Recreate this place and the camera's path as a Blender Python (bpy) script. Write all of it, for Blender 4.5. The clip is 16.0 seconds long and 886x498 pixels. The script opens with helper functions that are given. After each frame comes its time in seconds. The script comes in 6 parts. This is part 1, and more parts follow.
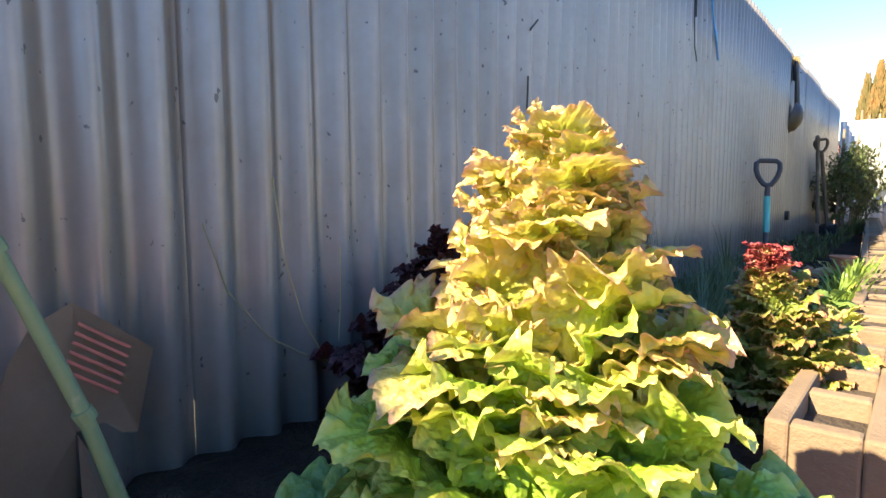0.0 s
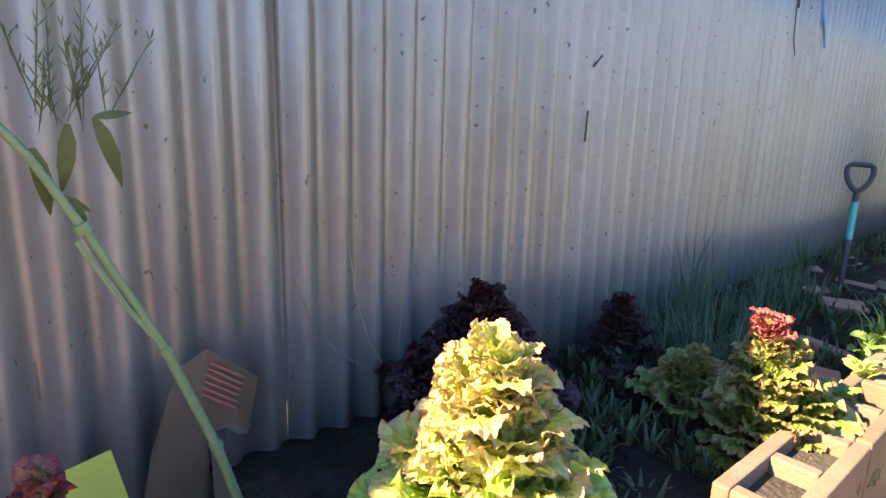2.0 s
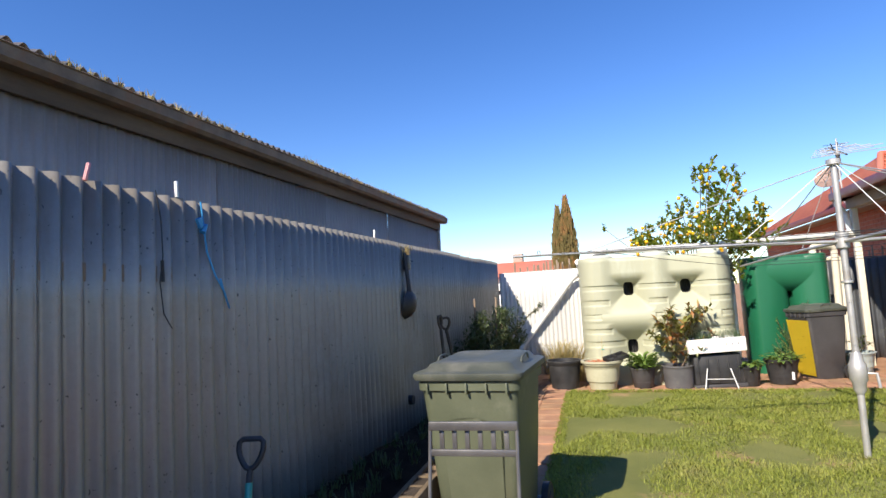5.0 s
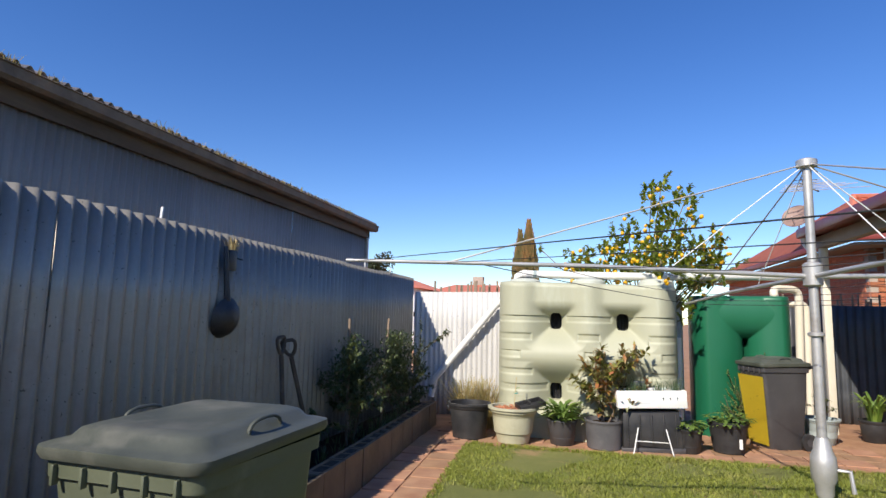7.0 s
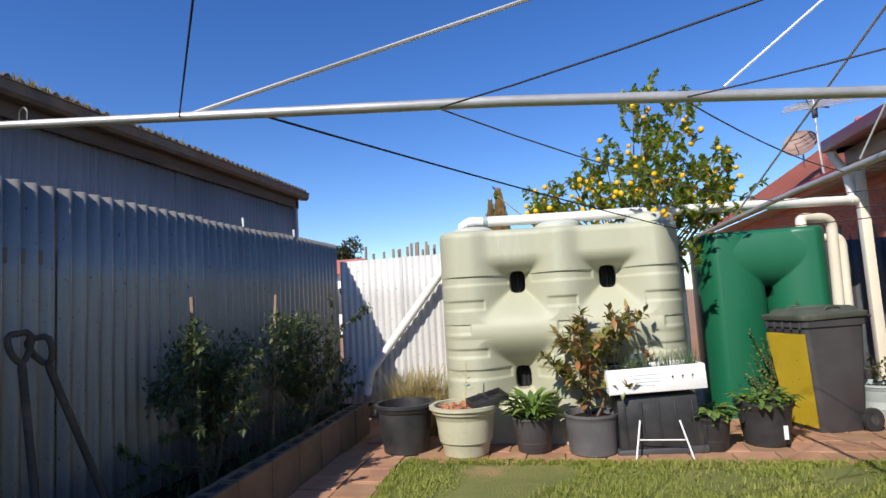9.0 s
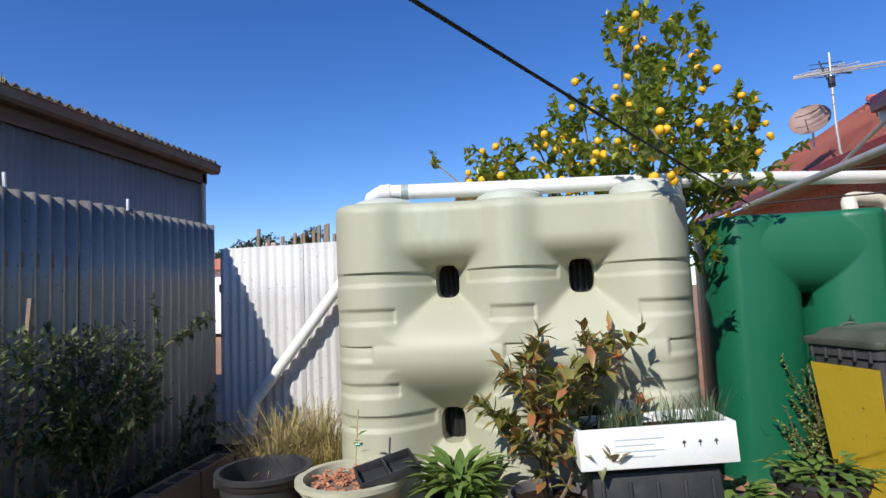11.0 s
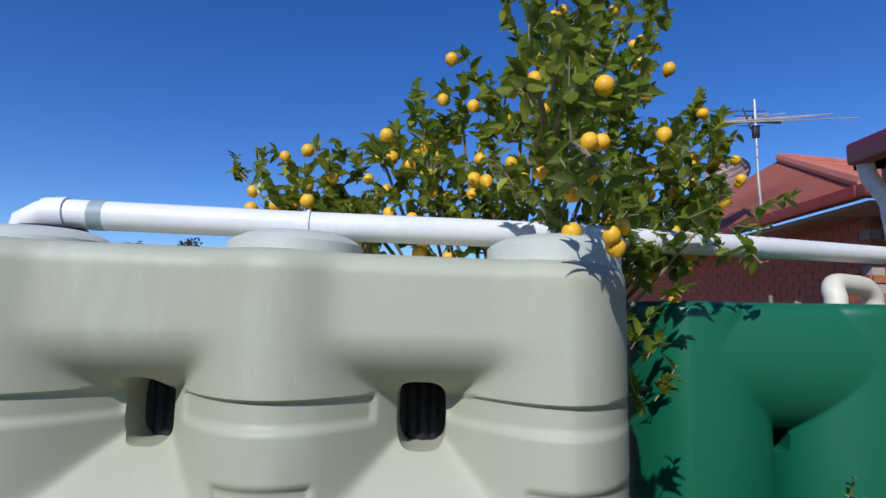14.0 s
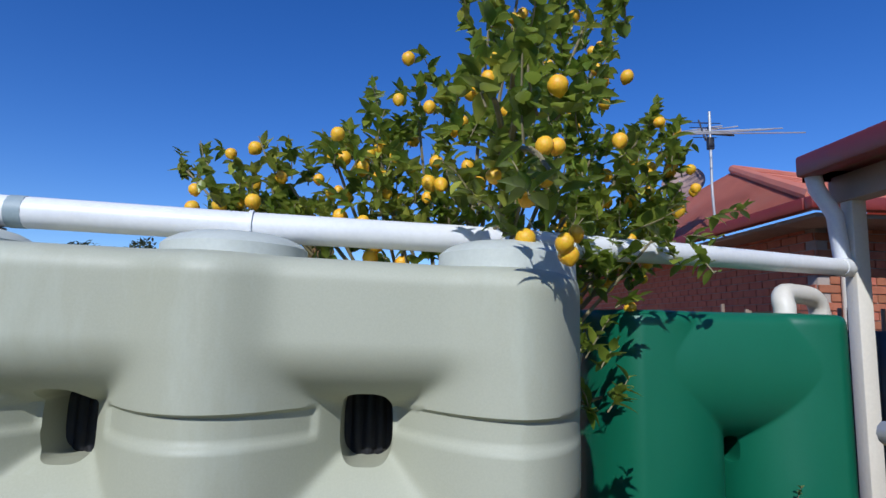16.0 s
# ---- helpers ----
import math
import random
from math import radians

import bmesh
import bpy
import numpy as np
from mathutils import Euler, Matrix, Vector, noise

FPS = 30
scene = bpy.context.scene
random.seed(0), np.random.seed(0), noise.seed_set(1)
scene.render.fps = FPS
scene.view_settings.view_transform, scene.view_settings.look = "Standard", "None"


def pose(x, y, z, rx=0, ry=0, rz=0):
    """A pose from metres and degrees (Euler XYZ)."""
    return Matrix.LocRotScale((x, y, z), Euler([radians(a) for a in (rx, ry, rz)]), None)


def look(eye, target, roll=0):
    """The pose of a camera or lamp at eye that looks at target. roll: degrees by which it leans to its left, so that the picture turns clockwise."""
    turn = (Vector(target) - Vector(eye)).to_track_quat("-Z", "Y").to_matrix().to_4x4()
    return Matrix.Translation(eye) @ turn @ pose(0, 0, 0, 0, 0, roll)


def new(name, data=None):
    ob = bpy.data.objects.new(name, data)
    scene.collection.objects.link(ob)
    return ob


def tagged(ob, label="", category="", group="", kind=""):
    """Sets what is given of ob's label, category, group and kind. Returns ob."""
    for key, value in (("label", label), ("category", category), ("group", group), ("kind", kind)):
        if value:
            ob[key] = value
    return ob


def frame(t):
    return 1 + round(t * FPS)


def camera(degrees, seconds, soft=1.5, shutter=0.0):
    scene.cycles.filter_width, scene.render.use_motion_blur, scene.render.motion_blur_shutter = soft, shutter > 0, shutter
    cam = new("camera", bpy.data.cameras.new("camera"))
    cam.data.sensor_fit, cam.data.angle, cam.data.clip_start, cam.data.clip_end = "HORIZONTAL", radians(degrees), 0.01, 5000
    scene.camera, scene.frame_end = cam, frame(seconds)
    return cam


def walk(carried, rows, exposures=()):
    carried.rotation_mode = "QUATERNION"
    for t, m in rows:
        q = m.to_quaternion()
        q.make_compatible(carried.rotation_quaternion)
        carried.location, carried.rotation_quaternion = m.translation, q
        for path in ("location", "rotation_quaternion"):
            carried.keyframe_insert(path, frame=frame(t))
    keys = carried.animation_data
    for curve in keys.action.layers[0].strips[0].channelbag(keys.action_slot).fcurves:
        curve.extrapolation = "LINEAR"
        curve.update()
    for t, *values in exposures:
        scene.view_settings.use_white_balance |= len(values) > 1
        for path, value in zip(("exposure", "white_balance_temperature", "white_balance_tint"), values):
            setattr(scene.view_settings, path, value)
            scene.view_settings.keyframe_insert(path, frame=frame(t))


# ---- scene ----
cam = camera(76.0, 16.0)
PATH = [
    (0.0, (0.949, 0.616, 0.664), (-0.315, 2.155, 0.48), -0.2),
    (0.5, (0.927, 0.63, 0.767), (-0.353, 2.147, 0.522), 0.3),
    (1.0, (0.934, 0.606, 0.886), (-0.413, 2.05, 0.569), 0.7),
    (1.5, (1.036, 0.558, 0.934), (-0.394, 1.907, 0.567), 0.8),
    (2.0, (1.175, 0.542, 0.958), (-0.303, 1.824, 0.544), 1.7),
    (2.5, (1.255, 0.61, 1.0), (-0.195, 1.908, 0.539), 2.3),
    (3.0, (1.252, 0.687, 1.053), (-0.134, 2.06, 0.615), 1.6),
    (3.5, (1.589, 0.595, 1.117), (0.335, 2.104, 0.729), 1.9),
    (4.0, (1.708, 1.014, 1.151), (0.661, 2.706, 0.948), -0.1),
    (4.3, (1.804, 1.161, 1.174), (0.971, 2.979, 1.139), -2.9),
    (4.5, (1.845, 1.326, 1.282), (1.115, 3.187, 1.326), -3.8),
    (5.0, (2.067, 1.681, 1.449), (1.484, 3.586, 1.621), -3.3),
    (7.5, (2.676, 3.835, 1.435), (2.177, 5.757, 1.675), 1.4),
    (8.0, (2.744, 4.28, 1.333), (2.235, 6.199, 1.573), 0.1),
    (8.5, (2.657, 4.863, 1.288), (2.199, 6.799, 1.492), -2.6),
    (11.0, (2.764, 7.2, 1.355), (2.42, 9.164, 1.513), -2.5),
    (11.5, (2.794, 7.594, 1.421), (2.465, 9.559, 1.591), -1.9),
    (12.0, (2.737, 7.888, 1.452), (2.434, 9.856, 1.644), -2.3),
    (12.5, (2.789, 8.182, 1.52), (2.521, 10.15, 1.748), -2.1),
    (13.0, (2.937, 8.51, 1.596), (2.715, 10.48, 1.857), -1.5),
    (13.5, (2.988, 8.686, 1.658), (2.852, 10.666, 1.903), 1.3),
    (14.0, (3.037, 8.893, 1.707), (3.034, 10.878, 1.948), 1.0),
    (14.5, (3.113, 8.957, 1.702), (3.254, 10.937, 1.945), 0.2),
    (15.0, (3.136, 8.96, 1.703), (3.352, 10.933, 1.954), -0.1),
    (15.5, (3.128, 8.954, 1.7), (3.324, 10.928, 1.963), 0.4),
    (16.0, (3.075, 8.962, 1.719), (3.202, 10.941, 1.978), 1.4),
]
walk(cam, [(t, look(eye, target, roll)) for t, eye, target, roll in PATH],
     [(0, 2.15, 8800, 8), (1.0, 2.0, 8800, 8), (2.0, 2.45, 8800, 8), (3.0, 2.68, 8700, 8), (3.5, 2.45, 8400, 8), (4.0, 2.0, 7900, 8), (4.6, 0.95, 7200, 9), (5.0, 0.68, 7000, 10), (7.5, 0.3, 6700, 10), (8.5, 0.25, 6600, 10), (11, 0.12, 6200, 10), (13.5, -0.3, 5700, 11), (16, -0.3, 5450, 12)])

# ---- world, sun, exposure ----
SUN = Vector((0.46, 1.22, -1.0)).normalized()
world = bpy.data.worlds.new("sky")
scene.world = world
world.use_nodes = True
wn = world.node_tree.nodes
sky = wn.new("ShaderNodeTexSky")
sky.sky_type, sky.sun_disc = "NISHITA", False
sky.sun_elevation = math.asin(-SUN.z)
sky.sun_rotation = math.atan2(-SUN.x, -SUN.y)
sky.air_density, sky.dust_density, sky.ozone_density, sky.altitude = 1.0, 0.1, 3.0, 800
wn["Background"].inputs[1].default_value = 0.14
hue = wn.new("ShaderNodeHueSaturation")
hue.inputs["Saturation"].default_value, hue.inputs["Hue"].default_value = 1.28, 0.514
world.node_tree.links.new(sky.outputs[0], hue.inputs["Color"])
world.node_tree.links.new(hue.outputs[0], wn["Background"].inputs[0])
sun = new("sun", bpy.data.lights.new("sun", "SUN"))
sun.data.energy, sun.data.angle, sun.data.color = 5.0, radians(0.53), (1.0, 0.94, 0.84)
sun.rotation_euler = SUN.to_track_quat("-Z", "Y").to_euler()


# ---- materials ----
def ramp(nt, fac, stops):
    r = nt.nodes.new("ShaderNodeValToRGB")
    e = r.color_ramp.elements
    while len(e) < len(stops):
        e.new(0.5)
    for el, (p, c) in zip(e, stops):
        el.position, el.color = p, (*c, 1) if len(c) == 3 else c
    nt.links.new(fac, r.inputs[0])
    return r.outputs[0]


def noise_tex(nt, scale, detail=4, rough=0.6, stretch=(1, 1, 1), world_space=True):
    tc = nt.nodes.new("ShaderNodeNewGeometry" if world_space else "ShaderNodeTexCoord")
    mp = nt.nodes.new("ShaderNodeMapping")
    mp.inputs["Scale"].default_value = stretch
    nt.links.new(tc.outputs["Position" if world_space else "Object"], mp.inputs[0])
    n = nt.nodes.new("ShaderNodeTexNoise")
    n.inputs["Scale"].default_value, n.inputs["Detail"].default_value, n.inputs["Roughness"].default_value = scale, detail, rough
    nt.links.new(mp.outputs[0], n.inputs["Vector"])
    return n.outputs[0]


def mix(nt, fac, a, b, blend="MIX"):
    m = nt.nodes.new("ShaderNodeMix")
    m.data_type, m.blend_type = "RGBA", blend
    for sock, v in ((m.inputs[0], fac), (m.inputs[6], a), (m.inputs[7], b)):
        if isinstance(v, (int, float)):
            sock.default_value = v
        elif isinstance(v, tuple):
            sock.default_value = (*v, 1)
        else:
            nt.links.new(v, sock)
    return m.outputs[2]


def mat(name, dark, light, scale=6.0, rough=0.6, metal=0.0, bump=0.15, fine=60.0, stains=None, stain_scale=1.2, stain_at=(0.55, 0.75),
        stretch=(1, 1, 1), vary=0.0, island=0.0, sss=0.0, trans=0.0, spec=0.5, coat=0.0, bump_dist=0.004):
    """A surface with two scales of variation, optional stains with a shape of their own, and fine relief."""
    m = bpy.data.materials.new(name)
    m.use_nodes = True
    nt = m.node_tree
    b = nt.nodes["Principled BSDF"]
    big = noise_tex(nt, scale, 5, 0.6, stretch)
    small = noise_tex(nt, fine, 3, 0.7)
    col = ramp(nt, big, [(0.3, dark), (0.7, light)])
    col = mix(nt, ramp(nt, small, [(0.3, (0.16,) * 3), (0.7, (0.0,) * 3)]), col, tuple(c * 0.55 for c in dark))
    if stains:
        col = mix(nt, ramp(nt, noise_tex(nt, stain_scale, 6, 0.7, stretch), [(stain_at[0], (0, 0, 0)), (stain_at[1], (1, 1, 1))]), col, stains)
    if vary or island:
        src = nt.nodes.new("ShaderNodeObjectInfo").outputs["Random"] if vary else nt.nodes.new("ShaderNodeNewGeometry").outputs["Random Per Island"]
        v = vary or island
        hs = nt.nodes.new("ShaderNodeHueSaturation")
        mr = nt.nodes.new("ShaderNodeMapRange")
        mr.inputs[3].default_value, mr.inputs[4].default_value = 1 - v, 1 + v
        nt.links.new(src, mr.inputs[0])
        nt.links.new(mr.outputs[0], hs.inputs["Value"])
        mr2 = nt.nodes.new("ShaderNodeMapRange")
        mr2.inputs[3].default_value, mr2.inputs[4].default_value = 0.5 + v * 0.04, 0.5 - v * 0.06
        nt.links.new(src, mr2.inputs[0])
        nt.links.new(mr2.outputs[0], hs.inputs["Hue"])
        nt.links.new(col, hs.inputs["Color"])
        col = hs.outputs[0]
    nt.links.new(col, b.inputs["Base Color"])
    nt.links.new(ramp(nt, big, [(0.2, (max(rough - 0.1, 0.05),) * 3), (0.8, (min(rough + 0.12, 1),) * 3)]), b.inputs["Roughness"])
    b.inputs["Metallic"].default_value = metal
    b.inputs["Specular IOR Level"].default_value = spec
    b.inputs["Coat Weight"].default_value = coat
    if sss:
        b.inputs["Subsurface Weight"].default_value, b.inputs["Subsurface Scale"].default_value = sss, 0.01
    if bump:
        bp = nt.nodes.new("ShaderNodeBump")
        bp.inputs["Strength"].default_value, bp.inputs["Distance"].default_value = bump, bump_dist
        nt.links.new(small, bp.inputs["Height"])
        nt.links.new(bp.outputs[0], b.inputs["Normal"])
    if trans:
        tr = nt.nodes.new("ShaderNodeBsdfTranslucent")
        nt.links.new(mix(nt, 0.5, col, tuple(min(c * 1.5, 1) for c in light)), tr.inputs[0])
        ms = nt.nodes.new("ShaderNodeMixShader")
        ms.inputs[0].default_value = trans
        nt.links.new(b.outputs[0], ms.inputs[1])
        nt.links.new(tr.outputs[0], ms.inputs[2])
        nt.links.new(ms.outputs[0], nt.nodes["Material Output"].inputs[0])
    return m


def zinc(name, base, rust, spots=True, rough=0.5, metal=0.35, rust_at=(0.6, 0.8), vary=0.0):
    """Weathered galvanised iron: cloudy zinc, streaks running down, rust blooms and dirt specks."""
    m = mat(name, tuple(c * 0.8 for c in base), base, 2.2, rough, metal, 0.08, 35.0, stretch=(1, 1, 0.25), vary=vary)
    nt = m.node_tree
    b = nt.nodes["Principled BSDF"]
    col = b.inputs["Base Color"].links[0].from_socket
    streak = noise_tex(nt, 9.0, 4, 0.7, (1, 1, 0.06))
    col = mix(nt, ramp(nt, streak, [(0.45, (0, 0, 0)), (0.75, (0.55,) * 3)]), col, tuple(c * 0.62 for c in base))
    bloom = noise_tex(nt, 0.9, 6, 0.75, (1, 1, 0.8))
    col = mix(nt, ramp(nt, bloom, [(rust_at[0], (0, 0, 0)), (rust_at[1], (0.5,) * 3)]), col, rust)
    if spots:
        speck = noise_tex(nt, 55.0, 2, 0.5, (1, 1, 0.7))
        col = mix(nt, ramp(nt, speck, [(0.70, (0, 0, 0)), (0.73, (0.8,) * 3)]), col, (0.06, 0.055, 0.05))
    nt.links.new(col, b.inputs["Base Color"])
    return m


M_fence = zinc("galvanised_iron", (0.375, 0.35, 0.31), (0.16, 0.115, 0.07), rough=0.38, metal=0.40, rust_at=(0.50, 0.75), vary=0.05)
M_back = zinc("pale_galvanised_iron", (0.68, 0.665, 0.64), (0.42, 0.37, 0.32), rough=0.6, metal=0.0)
M_shed = zinc("shed_iron", (0.36, 0.325, 0.295), (0.23, 0.19, 0.16), spots=False, rust_at=(0.5, 0.8), vary=0.14)
M_gutter = mat("weathered_gutter", (0.09, 0.07, 0.052), (0.22, 0.175, 0.13), 4, 0.7, 0.1, 0.3, 50, (0.20, 0.10, 0.05), 2.5, (0.5, 0.7))
M_steel = mat("galvanised_tube", (0.42, 0.41, 0.39), (0.58, 0.57, 0.55), 5, 0.45, 0.5, 0.1, 60, (0.30, 0.24, 0.18), 3.0, (0.6, 0.8))
M_pvc = mat("white_pvc", (0.76, 0.75, 0.70), (0.84, 0.83, 0.80), 3, 0.4, 0, 0.05, 40, (0.60, 0.56, 0.48), 4.0, (0.62, 0.85))
M_cream = mat("cream_paint", (0.68, 0.62, 0.50), (0.74, 0.68, 0.56), 3, 0.45, 0, 0.05, 50, (0.55, 0.48, 0.36), 3.0, (0.6, 0.85))
M_tank = mat("pale_green_polyethylene", (0.395, 0.395, 0.28), (0.44, 0.44, 0.32), 1.5, 0.55, 0, 0.10, 180, (0.50, 0.53, 0.42), 2.0, (0.55, 0.8), (1, 1, 0.3), bump_dist=0.001)
M_lid = mat("pale_tank_lid", (0.50, 0.52, 0.44), (0.58, 0.60, 0.52), 4, 0.55, 0, 0.1, 80)
M_gtank = mat("dark_green_polyethylene", (0.009, 0.105, 0.052), (0.012, 0.135, 0.066), 1.2, 0.36, 0, 0.08, 150, (0.03, 0.17, 0.10), 2.5, (0.62, 0.85), (1, 1, 0.4), bump_dist=0.001)
M_bin = mat("faded_green_plastic", (0.085, 0.098, 0.063), (0.125, 0.138, 0.09), 3, 0.5, 0, 0.1, 90, (0.20, 0.20, 0.15), 2.0, (0.55, 0.8))
M_binlid = mat("dusty_green_lid", (0.055, 0.062, 0.050), (0.095, 0.102, 0.082), 4, 0.5, 0, 0.15, 70, (0.16, 0.155, 0.13), 2.5, (0.5, 0.75))
M_gbin = mat("dark_grey_plastic", (0.045, 0.043, 0.047), (0.075, 0.072, 0.075), 3, 0.5, 0, 0.1, 80, (0.11, 0.10, 0.09), 2.0, (0.6, 0.85))
M_yellow = mat("worn_yellow_plastic", (0.82, 0.60, 0.04), (0.88, 0.66, 0.055), 4, 0.55, 0, 0.15, 60, (0.16, 0.08, 0.02), 13.0, (0.64, 0.68))
M_black = mat("black_plastic", (0.018, 0.018, 0.02), (0.045, 0.044, 0.045), 5, 0.5, 0, 0.1, 80, (0.10, 0.09, 0.08), 3.0, (0.6, 0.85))
M_greypot = mat("grey_plastic_pot", (0.085, 0.083, 0.088), (0.13, 0.125, 0.13), 4, 0.6, 0, 0.1, 80, (0.19, 0.17, 0.15), 3.0, (0.55, 0.8))
M_creampot = mat("cream_plastic_pot", (0.42, 0.40, 0.28), (0.52, 0.50, 0.36), 4, 0.55, 0, 0.1, 80, (0.34, 0.31, 0.22), 3.0, (0.55, 0.8))
M_bluepot = mat("blue_grey_pot", (0.30, 0.36, 0.36), (0.42, 0.47, 0.46), 5, 0.6, 0, 0.1, 80)
M_foam = mat("white_foam", (0.78, 0.78, 0.76), (0.86, 0.86, 0.84), 8, 0.7, 0, 0.2, 140, (0.66, 0.62, 0.55), 5.0, (0.65, 0.85), sss=0.1)
M_foamprint = mat("faded_blue_print", (0.52, 0.56, 0.60), (0.62, 0.65, 0.68), 6, 0.7, 0, 0, 70)
M_block = mat("concrete_block", (0.14, 0.098, 0.06), (0.23, 0.162, 0.10), 5, 0.92, 0, 0.7, 120, (0.25, 0.18, 0.12), 2.2, (0.52, 0.78), vary=0.12)
M_paver = mat("terracotta_paver", (0.32, 0.16, 0.09), (0.46, 0.27, 0.155), 5, 0.9, 0, 0.5, 110, (0.28, 0.17, 0.11), 2.0, (0.52, 0.8), vary=0.16)
M_soil = mat("dark_garden_soil", (0.022, 0.015, 0.010), (0.055, 0.036, 0.024), 7, 1, 0, 1.0, 45, (0.10, 0.058, 0.036), 1.6, (0.5, 0.75), bump_dist=0.03)
M_fill = mat("dry_block_soil", (0.04, 0.028, 0.019), (0.085, 0.06, 0.04), 9, 1, 0, 1.0, 60, (0.04, 0.03, 0.02), 4.0, (0.5, 0.75), bump_dist=0.02)
M_soil.node_tree.nodes["Principled BSDF"].inputs["Specular IOR Level"].default_value = 0.08
M_redsoil = mat("red_earth", (0.30, 0.15, 0.08), (0.45, 0.25, 0.14), 4, 1, 0, 0.8, 50, (0.22, 0.13, 0.07), 1.5, (0.5, 0.75), bump_dist=0.012)
M_lawn = mat("lawn_soil", (0.12, 0.14, 0.03), (0.22, 0.22, 0.06), 1.3, 1, 0, 1.0, 60, (0.40, 0.25, 0.13), 0.9, (0.56, 0.68), bump_dist=0.015)
M_grass = mat("grass_blade", (0.20, 0.25, 0.035), (0.33, 0.36, 0.075), 1.6, 0.6, 0, 0, 30, (0.36, 0.32, 0.12), 1.1, (0.54, 0.72), island=0.3, trans=0.35)
M_board = mat("cardboard", (0.30, 0.19, 0.11), (0.38, 0.25, 0.15), 6, 0.85, 0, 0.15, 70)
M_print = mat("red_print", (0.45, 0.12, 0.08), (0.5, 0.16, 0.10), 6, 0.8, 0, 0, 70)
M_brick = mat("red_brick", (0.34, 0.11, 0.055), (0.46, 0.17, 0.085), 8, 0.9, 0, 0.4, 90, vary=0.18)
M_mortar = mat("mortar", (0.34, 0.27, 0.22), (0.42, 0.35, 0.29), 8, 0.95, 0, 0.4, 90)
M_roof = mat("faded_red_roof_iron", (0.60, 0.17, 0.095), (0.70, 0.24, 0.145), 2, 0.7, 0.0, 0.1, 40, (0.55, 0.23, 0.16), 1.2, (0.55, 0.8))
M_fascia = mat("maroon_paint", (0.16, 0.018, 0.012), (0.22, 0.03, 0.02), 4, 0.4, 0, 0.05, 60)
M_eave = mat("eave_lining", (0.28, 0.22, 0.17), (0.36, 0.29, 0.23), 4, 0.8, 0, 0.1, 60)
M_darkiron = mat("charcoal_iron", (0.06, 0.065, 0.075), (0.10, 0.105, 0.115), 3, 0.5, 0.2, 0.05, 50)
M_wood = mat("weathered_timber", (0.17, 0.12, 0.08), (0.33, 0.25, 0.18), 6, 0.85, 0, 0.4, 70, stretch=(1, 1, 0.2))
M_darkwood = mat("dark_weathered_timber", (0.06, 0.045, 0.032), (0.13, 0.10, 0.07), 6, 0.9, 0, 0.4, 70, (0.20, 0.15, 0.10), 2.0, (0.55, 0.75), (1, 0.15, 1))
M_bark = mat("bark", (0.13, 0.09, 0.06), (0.24, 0.17, 0.12), 14, 0.9, 0, 0.6, 80, stretch=(1, 1, 0.3))
M_twig = mat("green_brown_twig", (0.20, 0.16, 0.08), (0.30, 0.26, 0.13), 14, 0.8, 0, 0.3, 80)
M_citrus = mat("lemon_leaf", (0.12, 0.20, 0.018), (0.27, 0.33, 0.045), 5, 0.29, 0, 0.05, 60, (0.40, 0.40, 0.07), 2.5, (0.52, 0.70), island=0.5, trans=0.40)
M_lemon = mat("lemon_peel", (0.80, 0.43, 0.010), (0.86, 0.50, 0.018), 5, 0.45, 0, 0.35, 260, vary=0.1, bump_dist=0.002, sss=0.1)
M_bush = mat("shrub_leaf", (0.055, 0.085, 0.028), (0.11, 0.14, 0.05), 6, 0.55, 0, 0, 60, island=0.3, trans=0.25)
M_bronze = mat("bronze_leaf", (0.13, 0.15, 0.03), (0.25, 0.25, 0.06), 7, 0.35, 0, 0, 60, (0.42, 0.15, 0.06), 6.0, (0.48, 0.62), island=0.35, trans=0.25)
M_herb = mat("bright_herb_leaf", (0.12, 0.20, 0.04), (0.20, 0.30, 0.07), 7, 0.5, 0, 0, 60, island=0.3, trans=0.3)
M_jade = mat("small_fleshy_leaf", (0.13, 0.19, 0.045), (0.26, 0.31, 0.10), 9, 0.4, 0, 0, 60, island=0.35, trans=0.2)
M_chive = mat("blue_green_blade", (0.055, 0.10, 0.05), (0.12, 0.18, 0.09), 6, 0.5, 0, 0, 60, island=0.3, trans=0.25)
M_strap = mat("strap_leaf", (0.13, 0.22, 0.035), (0.24, 0.34, 0.07), 6, 0.4, 0, 0, 60, island=0.3, trans=0.3)
M_dry = mat("dry_grass", (0.30, 0.24, 0.09), (0.52, 0.42, 0.18), 5, 0.7, 0, 0, 60, (0.18, 0.22, 0.06), 4.0, (0.5, 0.7), island=0.3, trans=0.3)
M_cypress = mat("cypress_foliage", (0.10, 0.095, 0.03), (0.20, 0.15, 0.05), 1.5, 0.8, 0, 0, 20, (0.36, 0.18, 0.06), 0.9, (0.5, 0.65), island=0.3, trans=0.15)
M_gum = mat("far_tree_foliage", (0.05, 0.07, 0.03), (0.10, 0.12, 0.055), 1.0, 0.8, 0, 0, 20, island=0.3, trans=0.15)
M_stem = mat("pale_green_stem", (0.13, 0.20, 0.08), (0.22, 0.30, 0.14), 9, 0.5, 0, 0.1, 60, (0.36, 0.33, 0.2), 14.0, (0.58, 0.7))
M_pan = mat("blackened_pan", (0.035, 0.035, 0.04), (0.075, 0.075, 0.08), 6, 0.5, 0.6, 0.2, 60, (0.13, 0.11, 0.10), 4.0, (0.55, 0.75))
